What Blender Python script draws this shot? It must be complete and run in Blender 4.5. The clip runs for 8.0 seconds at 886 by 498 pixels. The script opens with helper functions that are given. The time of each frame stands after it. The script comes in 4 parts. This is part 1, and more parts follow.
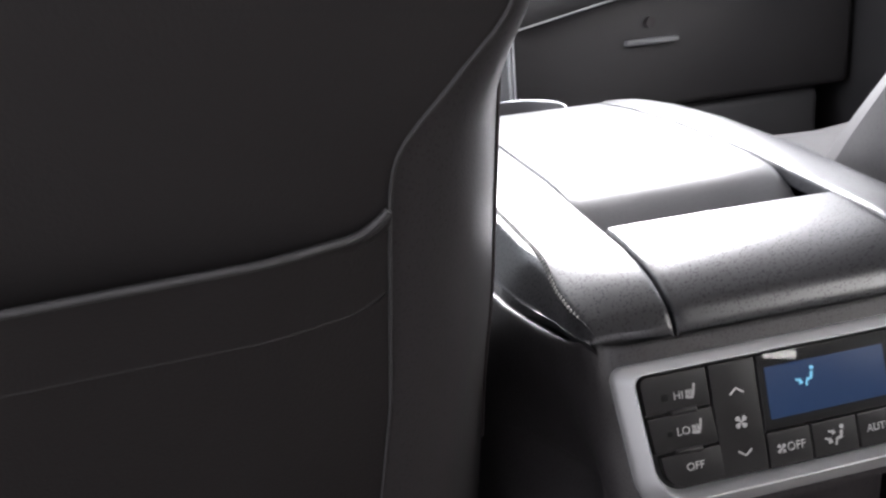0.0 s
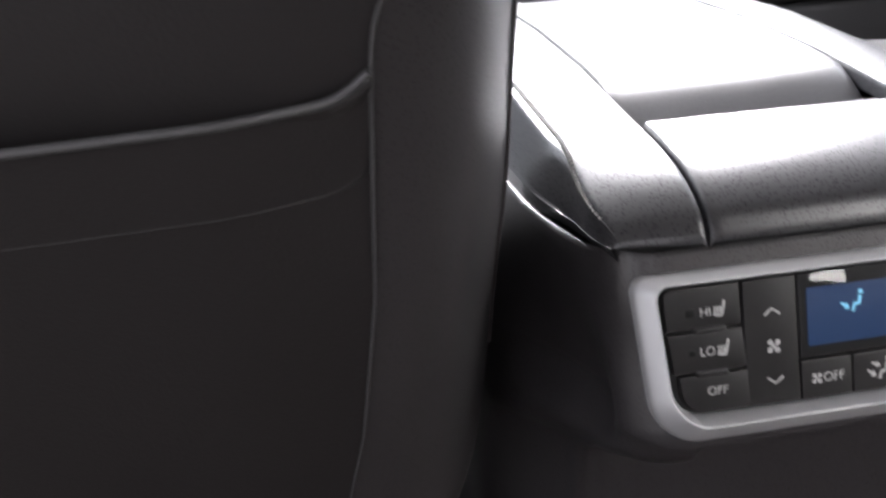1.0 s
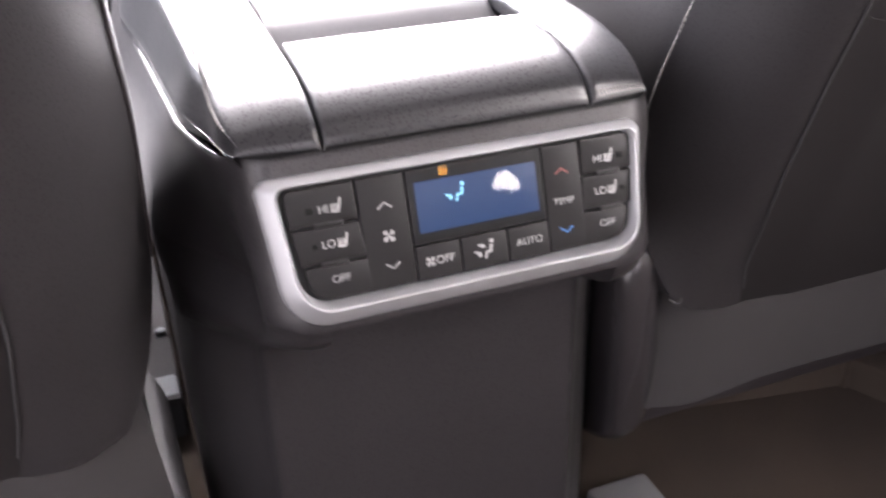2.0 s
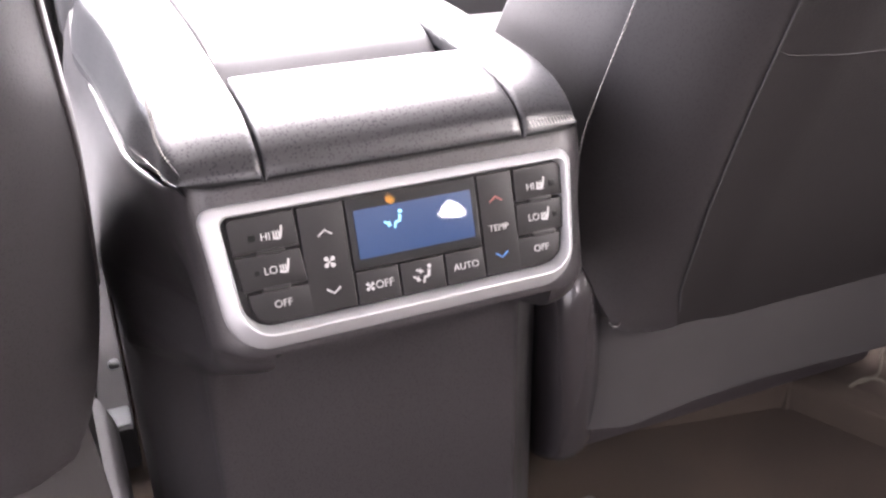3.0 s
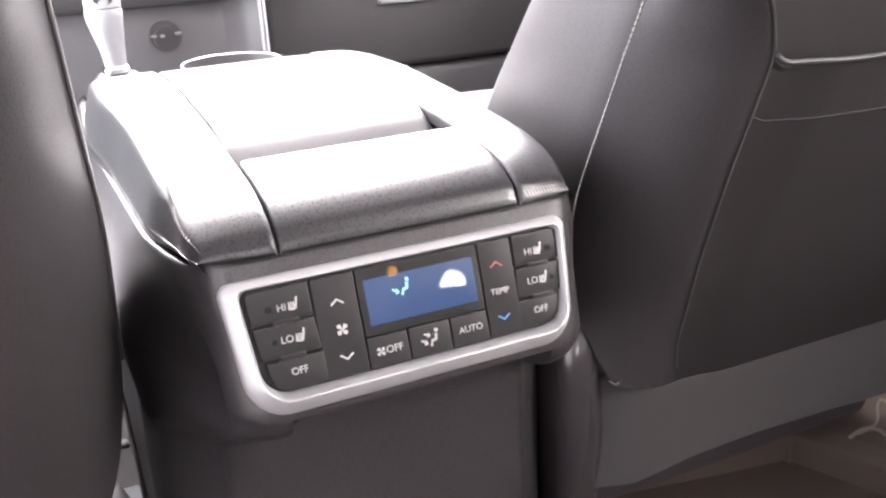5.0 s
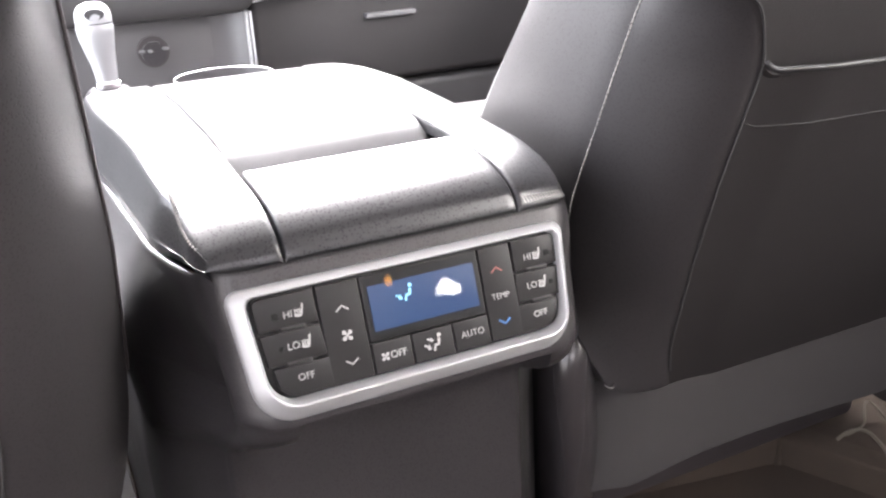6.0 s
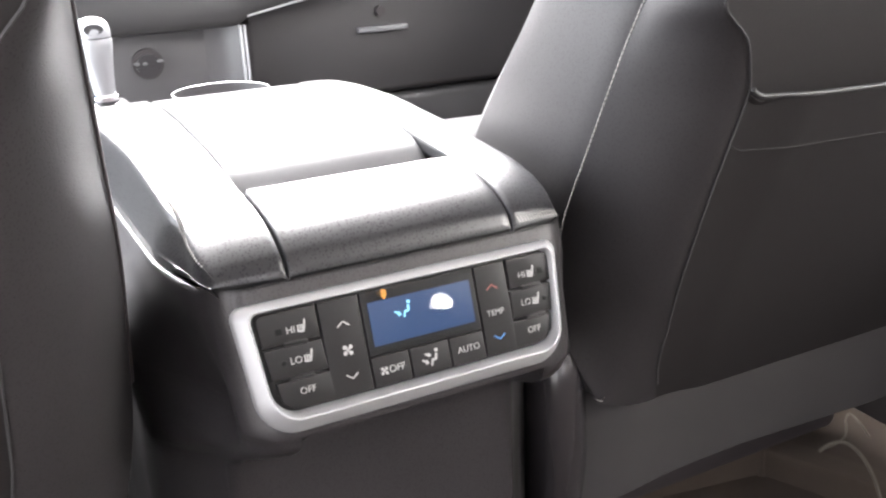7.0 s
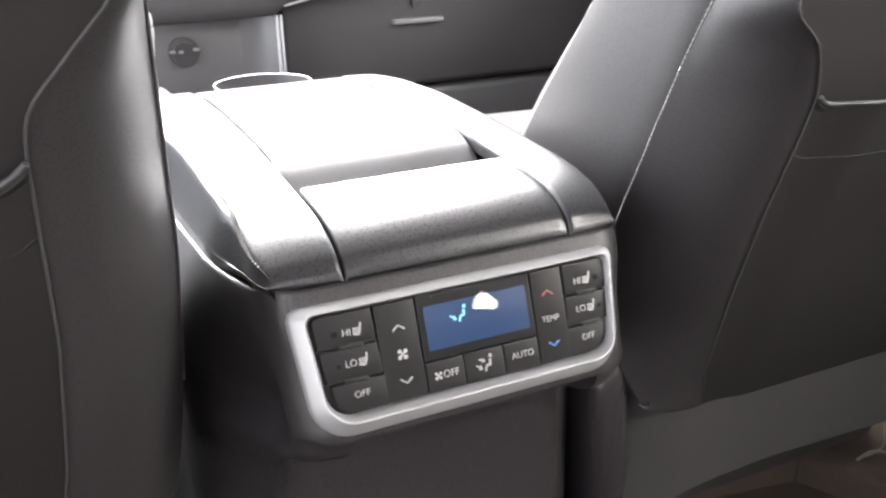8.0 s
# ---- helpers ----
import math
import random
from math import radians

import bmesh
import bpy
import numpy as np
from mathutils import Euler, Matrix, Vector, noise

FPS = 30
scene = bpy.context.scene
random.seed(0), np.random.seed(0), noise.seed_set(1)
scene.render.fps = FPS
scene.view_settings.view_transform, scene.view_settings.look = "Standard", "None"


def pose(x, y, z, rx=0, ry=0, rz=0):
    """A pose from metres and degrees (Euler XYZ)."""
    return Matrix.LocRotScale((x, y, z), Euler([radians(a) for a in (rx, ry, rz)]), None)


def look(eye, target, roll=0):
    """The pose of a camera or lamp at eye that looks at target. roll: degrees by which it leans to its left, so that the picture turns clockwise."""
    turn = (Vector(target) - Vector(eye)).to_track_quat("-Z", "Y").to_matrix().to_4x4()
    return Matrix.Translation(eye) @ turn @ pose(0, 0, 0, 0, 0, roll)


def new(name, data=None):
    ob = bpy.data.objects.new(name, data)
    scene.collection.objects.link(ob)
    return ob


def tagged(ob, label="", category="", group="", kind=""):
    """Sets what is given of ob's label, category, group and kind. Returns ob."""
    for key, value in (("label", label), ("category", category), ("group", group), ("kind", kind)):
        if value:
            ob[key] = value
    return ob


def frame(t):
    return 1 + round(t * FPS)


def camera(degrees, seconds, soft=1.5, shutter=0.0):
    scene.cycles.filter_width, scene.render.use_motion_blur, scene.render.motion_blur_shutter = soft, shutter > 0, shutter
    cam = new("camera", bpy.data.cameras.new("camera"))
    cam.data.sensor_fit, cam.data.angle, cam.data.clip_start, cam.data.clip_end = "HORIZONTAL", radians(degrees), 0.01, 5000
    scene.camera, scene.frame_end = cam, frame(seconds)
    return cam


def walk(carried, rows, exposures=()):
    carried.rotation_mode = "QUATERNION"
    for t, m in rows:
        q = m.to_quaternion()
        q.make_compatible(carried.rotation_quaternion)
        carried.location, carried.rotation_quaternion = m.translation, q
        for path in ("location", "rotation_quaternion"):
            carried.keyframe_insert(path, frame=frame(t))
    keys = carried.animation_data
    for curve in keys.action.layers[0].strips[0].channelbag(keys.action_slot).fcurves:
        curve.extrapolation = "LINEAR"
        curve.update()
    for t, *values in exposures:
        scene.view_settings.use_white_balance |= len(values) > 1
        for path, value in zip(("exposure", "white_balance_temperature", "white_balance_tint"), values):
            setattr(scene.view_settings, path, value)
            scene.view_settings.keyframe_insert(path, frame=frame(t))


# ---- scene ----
# ---- camera: seconds, eye, yaw, pitch, roll ----
cam = camera(52.5, 8.0, soft=2.4, shutter=0.35)
PATH = [
    (0, -0.2518, -0.3340, 0.6694, -12.33, -19.34, -5.20),
    (0.2, -0.2411, -0.3246, 0.6616, -10.57, -19.96, -4.86),
    (0.5, -0.2348, -0.3100, 0.6633, -8.70, -21.37, -3.84),
    (0.8, -0.2335, -0.2996, 0.6566, -8.36, -24.04, -2.85),
    (1, -0.2266, -0.3016, 0.6473, -8.35, -25.34, -3.18),
    (1.2, -0.2093, -0.3096, 0.6441, -9.19, -26.56, -5.33),
    (1.3, -0.2043, -0.3164, 0.6489, -10.50, -26.98, -7.29),
    (1.4, -0.1961, -0.3199, 0.6458, -13.49, -27.38, -6.45),
    (1.5, -0.1816, -0.3316, 0.6515, -14.63, -27.83, -6.32),
    (1.7, -0.1747, -0.3414, 0.6475, -18.72, -28.11, -3.84),
    (1.8, -0.1619, -0.3535, 0.6473, -18.71, -28.36, -3.83),
    (2, -0.1519, -0.3688, 0.6428, -20.15, -28.85, -1.72),
    (2.2, -0.1497, -0.3707, 0.6483, -22.60, -29.94, 0.11),
    (3.3, -0.1461, -0.3981, 0.6483, -22.70, -25.18, -1.34),
    (3.5, -0.1456, -0.4017, 0.6527, -22.12, -24.30, -1.62),
    (4, -0.1525, -0.4066, 0.6524, -22.74, -23.58, -2.27),
    (4.5, -0.1572, -0.4112, 0.6564, -22.81, -22.90, -2.71),
    (6, -0.1759, -0.4173, 0.6571, -24.64, -21.44, -3.27),
    (6.5, -0.1841, -0.4243, 0.6578, -24.58, -21.20, -3.04),
    (7, -0.1876, -0.4270, 0.6684, -25.65, -20.92, -2.50),
    (7.5, -0.1939, -0.4158, 0.6683, -25.39, -21.66, -1.87),
    (8, -0.2033, -0.4082, 0.6738, -24.48, -21.54, -1.62),
]
EXPOSURE = [(0.0, -0.12, 6200, 14), (0.8, -0.07, 6200, 14), (1.4, 0.58, 6300, 18), (2.1, 0.96, 6400, 22), (3.5, 1.58, 6500, 24), (4.6, 1.46, 6500, 21), (6.0, 1.30, 6400, 16), (7.0, 1.13, 6400, 13), (8.0, 1.00, 6400, 12)]
walk(cam, [(t, pose(x, y, z, 90 + pitch, 0, yaw) @ pose(0, 0, 0, 0, 0, roll)) for t, x, y, z, yaw, pitch, roll in PATH], EXPOSURE)
# ---- light: daylight through the glass of a parked car ----
world = bpy.data.worlds.new("sky")
scene.world = world
world.use_nodes = True
wn = world.node_tree
sky = wn.nodes.new("ShaderNodeTexSky")
sky.sky_type, sky.sun_disc = "NISHITA", False
sky.sun_elevation, sky.sun_rotation = radians(48), radians(10)
wn.links.new(sky.outputs[0], wn.nodes["Background"].inputs[0])
wn.nodes["Background"].inputs[1].default_value = 0.15


def window_light(name, m, width, height, power, colour=(1, 1, 1)):
    """Daylight that comes in through one pane of the car."""
    data = bpy.data.lights.new(name, "AREA")
    data.shape, data.size, data.size_y, data.energy, data.color = "RECTANGLE", width, height, power, colour
    ob = new(name, data)
    ob.matrix_world = m
    return ob


window_light("windscreen_daylight", look((0.13, 1.20, 1.13), (0.13, 0.35, 0.50)), 1.21, 0.75, 270, (1.0, 0.99, 0.97))
window_light("side_daylight_passenger", look((0.79, 0.25, 1.02), (0, 0.25, 0.60)), 1.0, 0.36, 9)
window_light("front_door_daylight_driver", look((-0.775, 0.46, 0.70), (0, 0.46, 0.60)), 0.78, 1.0, 18.5, (0.95, 0.98, 1.0))
window_light("rear_door_daylight_passenger", look((0.785, -0.715, 0.93), (0, -0.60, 0.55)), 0.53, 0.54, 3.0, (1.0, 0.95, 0.93))
window_light("open_door_daylight", look((-0.775, -0.62, 0.70), (0, -0.55, 0.62)), 1.10, 0.92, 8.0, (1.0, 0.93, 0.90))
# added fill from behind that lifts the console's rear corner and the seat backs
window_light("rear_window_daylight", look((-0.17, -2.21, 1.04), (-0.05, -0.60, 0.62)), 0.60, 0.30, 7.0, (1.0, 0.94, 0.93))


# ---- materials ----
def material(name, base, rough=0.5, metal=0.0, spec=0.5):
    m = bpy.data.materials.new(name)
    m.use_nodes = True
    b = m.node_tree.nodes["Principled BSDF"]
    b.inputs["Base Color"].default_value = (*base, 1)
    b.inputs["Roughness"].default_value, b.inputs["Metallic"].default_value = rough, metal
    b.inputs["Specular IOR Level"].default_value = spec
    return m


def node(m, kind, **values):
    n = m.node_tree.nodes.new(kind)
    for key, value in values.items():
        n.inputs[key.replace("_", " ")].default_value = value
    return n


def worn(m, base, grain, bump, spread=0.35, broad=9.0, cells=False, rough=None, distance=0.0006, pit=0.48, shine=0.5, cavity_shade=0.25):
    """Grain and broad wear on a material: colour varies at two scales, and the grain is in relief."""
    links, bsdf = m.node_tree.links, m.node_tree.nodes["Principled BSDF"]
    where = node(m, "ShaderNodeTexCoord").outputs["Object"]
    fine = node(m, "ShaderNodeTexVoronoi" if cells else "ShaderNodeTexNoise", Scale=grain)
    wide = node(m, "ShaderNodeTexNoise", Scale=broad, Detail=4.0)
    for n in (fine, wide):
        links.new(where, n.inputs["Vector"])
    height = fine.outputs["Distance" if cells else "Fac"]
    if cells:
        # a smooth skin with small round pits
        pits = node(m, "ShaderNodeMapRange", From_Min=0.12, From_Max=pit)
        pits.interpolation_type = "SMOOTHSTEP"
        links.new(height, pits.inputs[0])
        height = pits.outputs[0]
        # pits get less specular, which puts their cavity shade into the material
        dull = node(m, "ShaderNodeMapRange", To_Min=cavity_shade * shine, To_Max=shine)
        links.new(height, dull.inputs[0])
        links.new(dull.outputs[0], bsdf.inputs["Specular IOR Level"])
    mix = node(m, "ShaderNodeMix", )
    mix.data_type = "RGBA"
    mix.inputs[6].default_value = (*[c * (1 - spread) for c in base], 1)
    mix.inputs[7].default_value = (*[min(1, c * (1 + spread)) for c in base], 1)
    links.new(wide.outputs["Fac"], mix.inputs[0])
    links.new(mix.outputs[2], bsdf.inputs["Base Color"])
    relief = node(m, "ShaderNodeBump", Strength=bump, Distance=distance)
    links.new(height, relief.inputs["Height"])
    links.new(relief.outputs[0], bsdf.inputs["Normal"])
    if rough:
        span = node(m, "ShaderNodeMapRange", To_Min=rough[0], To_Max=rough[1])
        links.new(wide.outputs["Fac"], span.inputs[0])
        links.new(span.outputs[0], bsdf.inputs["Roughness"])
    return m


LEATHER = worn(material("black_grained_leather", (0.017, 0.017, 0.0185)), (0.017, 0.017, 0.0185), 600, 0.16, 0.25, 14, True, (0.30, 0.35), 0.00031, 0.44, 0.5, 0.22)
SMOOTH_LEATHER = worn(material("smooth_black_leather", (0.024, 0.024, 0.026)), (0.024, 0.024, 0.026), 700, 0.3, 0.25, 14, True, (0.31, 0.37), 0.00010, 0.48, 0.5, 0.85)
SEAT_LEATHER = worn(material("black_seat_leather", (0.019, 0.0176, 0.0185)), (0.019, 0.0176, 0.0185), 640, 0.18, 0.25, 8, True, (0.42, 0.54), 0.00025, 0.44, 0.5, 0.7)
PLASTIC = worn(material("grained_black_plastic", (0.0205, 0.0190, 0.0200), spec=0.45), (0.0205, 0.0190, 0.0200), 640, 0.26, 0.2, 12, True, (0.34, 0.42), 0.00028, 0.46, 0.40, 0.5)
SHIELD = worn(material("smooth_black_plastic", (0.022, 0.020, 0.021)), (0.022, 0.020, 0.021), 900, 0.1, 0.15, 12, False, (0.22, 0.30))
DULL = worn(material("dull_black_plastic", (0.025, 0.0208, 0.0218)), (0.025, 0.0208, 0.0218), 700, 0.3, 0.2, 10, False, (0.55, 0.7))
BUTTON = worn(material("soft_touch_button", (0.0100, 0.0094, 0.0095), spec=0.25), (0.0100, 0.0094, 0.0095), 2500, 0.1, 0.1, 30, False, (0.46, 0.54))
GAP = material("dark_gap", (0.006, 0.006, 0.006), 0.7)
SILVER = worn(material("satin_silver_paint", (0.385, 0.39, 0.395), 0.5, 0.6), (0.385, 0.39, 0.395), 1800, 0.05, 0.05, 20, False, (0.50, 0.58))
GREY_METAL = worn(material("dull_silver_grip", (0.36, 0.365, 0.37), 0.45, 0.6), (0.36, 0.365, 0.37), 1800, 0.05, 0.08, 20, False, (0.40, 0.50))
CHROME = material("polished_chrome", (0.75, 0.75, 0.77), 0.14, 1.0)
THREAD = worn(material("grey_thread", (0.24, 0.235, 0.22), 0.8), (0.24, 0.235, 0.22), 3000, 0.3)
BOARD = worn(material("black_back_board_vinyl", (0.0105, 0.0093, 0.0095), spec=0.35), (0.0105, 0.0093, 0.0095), 750, 0.3, 0.25, 6, False, (0.5, 0.65))
PIPING = worn(material("satin_black_piping", (0.034, 0.034, 0.035)), (0.034, 0.034, 0.035), 900, 0.2, 0.15, 12, False, (0.52, 0.6))
FELT = worn(material("charcoal_felt", (0.019, 0.0172, 0.0172), 0.9), (0.019, 0.0172, 0.0172), 1500, 0.6, 0.3, 14)
CARPET = worn(material("brown_black_carpet", (0.046, 0.032, 0.022), 0.95), (0.046, 0.032, 0.022), 1100, 0.9, 0.45, 9, distance=0.003)
LINER = worn(material("grey_headliner", (0.26, 0.248, 0.238), 0.9), (0.26, 0.248, 0.238), 900, 0.4)
TRIM = worn(material("charcoal_cabin_trim", (0.10, 0.095, 0.093)), (0.10, 0.095, 0.093), 600, 0.3, 0.25, 5, False, (0.5, 0.65))
DASH = worn(material("dark_dashboard_plastic", (0.028, 0.026, 0.0265)), (0.028, 0.026, 0.0265), 600, 0.3, 0.25, 5, False, (0.5, 0.62))
# darker copy of the dashboard plastic: the shelf's shade is put into its colour
SHELF = worn(material("shaded_dashboard_plastic", (0.013, 0.012, 0.0122)), (0.013, 0.012, 0.0122), 700, 0.3, 0.2, 8, False, (0.55, 0.65))
FASCIA = worn(material("grey_satin_fascia", (0.055, 0.053, 0.054)), (0.055, 0.053, 0.054), 900, 0.15, 0.15, 8, False, (0.42, 0.5))
PRINT = material("white_button_print", (0.27, 0.27, 0.265), 0.5)
PRINT_RED = material("red_button_print", (0.16, 0.036, 0.026), 0.5)
PRINT_BLUE = material("blue_button_print", (0.032, 0.14, 0.36), 0.5)
LED_OFF = material("unlit_indicator_lens", (0.005, 0.0055, 0.005), 0.6, spec=0.14)


def glowing(name, colour, strength, rough=0.5):
    m = material(name, (0.01, 0.01, 0.012), rough)
    b = m.node_tree.nodes["Principled BSDF"]
    b.inputs["Emission Color"].default_value, b.inputs["Emission Strength"].default_value = (*colour, 1), strength
    return m


BACKLIGHT = glowing("blue_display_backlight", (0.014, 0.076, 0.225), 0.39)
SEGMENT = glowing("cyan_display_segment", (0.28, 0.74, 1.0), 0.85)
GLASS = bpy.data.materials.new("display_window")
GLASS.use_nodes = True
gn = GLASS.node_tree
gn.nodes.remove(gn.nodes["Principled BSDF"])
clear, gloss, share, blend = (gn.nodes.new(k) for k in ("ShaderNodeBsdfTransparent", "ShaderNodeBsdfGlossy", "ShaderNodeFresnel", "ShaderNodeMixShader"))
gloss.inputs["Roughness"].default_value, share.inputs["IOR"].default_value = 0.03, 1.5
for a, b in ((share.outputs[0], blend.inputs[0]), (clear.outputs[0], blend.inputs[1]), (gloss.outputs[0], blend.inputs[2]), (blend.outputs[0], gn.nodes["Material Output"].inputs[0])):
    gn.links.new(a, b)


# ---- building helpers ----
def part(name, bm, mat, parent=None, label="", m=None, sharp=40):
    """Links a bmesh as one mesh object, under a thing or a part."""
    data = bpy.data.meshes.new(name)
    bmesh.ops.recalc_face_normals(bm, faces=bm.faces)
    bm.to_mesh(data)
    bm.free()
    data.materials.append(mat)
    data.shade_smooth()
    data.set_sharp_from_angle(angle=radians(sharp))
    ob = new(name, data)
    ob.parent = parent
    if m is not None:
        ob.matrix_local = m
    if label:
        ob["label"] = label
    return ob


def thing(name, label, category, m=None, group="", kind=""):
    ob = new(name)
    if m is not None:
        ob.matrix_world = m
    return tagged(ob, label, category, group, kind)


def box(bm, lo, hi, bevel=0.0, segments=2):
    made = bmesh.ops.create_cube(bm, size=1)["verts"]
    for v in made:
        v.co = [lo[k] + (v.co[k] + 0.5) * (hi[k] - lo[k]) for k in range(3)]
    if bevel:
        edges = list({e for v in made for e in v.link_edges})
        bmesh.ops.bevel(bm, geom=edges, offset=bevel, segments=segments, affect="EDGES", profile=0.5)
    return bm


def boxed(lo, hi, bevel=0.0, segments=2):
    return box(bmesh.new(), lo, hi, bevel, segments)


def sheet(rows, bm=None, close=False):
    """A skin of quads over rows of points."""
    bm = bm or bmesh.new()
    grid = [[bm.verts.new(p) for p in row] for row in rows]
    for a, b in zip(grid, grid[1:]):
        n = len(a)
        for k in range(n if close else n - 1):
            bm.faces.new((a[k], a[(k + 1) % n], b[(k + 1) % n], b[k]))
    return bm


def capped(rows):
    """A closed skin: each row is a ring, the first and last are filled."""
    bm = sheet(rows, close=True)
    bm.verts.ensure_lookup_table()
    n = len(rows[0])
    bm.faces.new([bm.verts[k] for k in range(n)])
    bm.faces.new([bm.verts[len(bm.verts) - n + k] for k in range(n)])
    return bm


def tube(points, radius, sides=8, bm=None, ends=True):
    """A round bar along points; radius is one number or one for each point."""
    bm = bm or bmesh.new()
    points = [Vector(p) for p in points]
    rings, side = [], None
    for k, p in enumerate(points):
        ahead = (points[min(k + 1, len(points) - 1)] - points[max(k - 1, 0)]).normalized()
        if side is None:
            side = ahead.orthogonal().normalized()
        side = (side - ahead * side.dot(ahead)).normalized()
        other = ahead.cross(side)
        r = radius if isinstance(radius, (int, float)) else radius[k]
        rings.append([bm.verts.new(p + r * (math.cos(a) * side + math.sin(a) * other)) for a in np.linspace(0, 2 * math.pi, sides, endpoint=False)])
    for a, b in zip(rings, rings[1:]):
        for k in range(sides):
            bm.faces.new((a[k], a[(k + 1) % sides], b[(k + 1) % sides], b[k]))
    if ends:
        bm.faces.new(rings[0])
        bm.faces.new(rings[-1])
    return bm


def rounded(x0, x1, z0, z1, r, steps=6):
    """The outline of a rectangle with rounded corners, r for bottom left, bottom right, top right, top left."""
    out = []
    r = r if isinstance(r, (tuple, list)) else (r,) * 4
    for k, (cx, cz) in enumerate(((x0 + r[0], z0 + r[0]), (x1 - r[1], z0 + r[1]), (x1 - r[2], z1 - r[2]), (x0 + r[3], z1 - r[3]))):
        for a in np.linspace(math.pi * (1 + k / 2), math.pi * (1.5 + k / 2), steps):
            out.append((cx + r[k] * math.cos(a), cz + r[k] * math.sin(a)))
    return out


def slab(outline, y0, y1, edge=0.0008, bm=None):
    """A plate with the given x, z outline from its back y1 to its front y0, with a softened front edge."""
    cx, cz = (sum(p[k] for p in outline) / len(outline) for k in (0, 1))
    w = max(abs(p[0] - cx) for p in outline)
    h = max(abs(p[1] - cz) for p in outline)

    def ring(y, inset):
        return [(cx + (x - cx) * (1 - inset / w), y, cz + (z - cz) * (1 - inset / h)) for x, z in outline]

    rows = [ring(y1, 0), ring(y0 + edge, 0), ring(y0 + 0.3 * edge, 0.3 * edge), ring(y0, edge)]
    return capped(rows)


def smooth(a, b, t):
    t = min(1, max(0, (t - a) / (b - a)))
    return t * t * (3 - 2 * t)


def curve(points, n):
    """Points spread evenly along a smooth line through the given ones."""
    points = [Vector(p) for p in points]
    ends = [points[0] * 2 - points[1], *points, points[-1] * 2 - points[-2]]
    out = []
    for k in range(n):
        t = k / (n - 1) * (len(points) - 1)
        i = min(int(t), len(points) - 2)
        t -= i
        a, b, c, d = ends[i:i + 4]
        out.append(0.5 * (2 * b + (c - a) * t + (2 * a - 5 * b + 4 * c - d) * t * t + (3 * b - a - 3 * c + d) * t ** 3))
    return out


def table(pairs):
    xs, ys = zip(*pairs)
    return lambda x: float(np.interp(x, xs, ys))


def eased(pairs, reach=0.012):
    """A table whose corners are rounded off."""
    rough_line = table(pairs)
    spans = np.linspace(-1, 1, 9)
    return lambda x: float(np.average([rough_line(x + reach * k) for k in spans], weights=1.15 - np.abs(spans)))


# ---- cabin shell ----
FLOOR = 0.05
REAR = -2.20


def structure(name, bm, mat, label, category):
    return tagged(part(name, bm, mat), label, category, kind="structure")


structure("floor", boxed((-0.80, REAR, FLOOR - 0.04), (0.80, 1.75, FLOOR)), CARPET, "brown-black carpet on the car floor", "floor")
structure("ceiling", boxed((-0.80, REAR, 1.30), (0.80, 0.80, 1.34)), LINER, "grey fabric headliner of the car roof", "ceiling")


def pierced(y0, y1, z0, z1, hole, x0, x1):
    """An upright panel with a many-sided hole, between two distances from the car's middle."""
    n = 48
    cy, cz = sum(p[0] for p in hole) / len(hole), sum(p[1] for p in hole) / len(hole)

    def reach(shape, a):
        best = 9.0
        dy, dz = math.cos(a), math.sin(a)
        for (ay, az), (by, bz) in zip(shape, shape[1:] + shape[:1]):
            den = dy * (bz - az) - dz * (by - ay)
            if abs(den) > 1e-9:
                t = ((ay - cy) * (bz - az) - (az - cz) * (by - ay)) / den
                u = ((ay - cy) * dz - (az - cz) * dy) / den
                if t > 0 and -1e-6 <= u <= 1 + 1e-6:
                    best = min(best, t)
        return best

    frame_outline = [(y0, z0), (y1, z0), (y1, z1), (y0, z1)]
    angles = sorted([2 * math.pi * k / n for k in range(n)] + [math.atan2(z - cz, y - cy) % (2 * math.pi) for y, z in frame_outline + hole])

    def ring(shape, x):
        return [(x, cy + reach(shape, a) * math.cos(a), cz + reach(shape, a) * math.sin(a)) for a in angles]
    return sheet([ring(frame_outline, x1), ring(frame_outline, x0), ring(hole, x0), ring(hole, x1), ring(frame_outline, x1)], close=True)


QUARTER = [(-1.40, 0.655), (-1.365, 0.675), (-1.43, 0.735), (-1.53, 0.785), (-1.63, 0.790), (-1.70, 0.775), (-1.77, 0.745)]


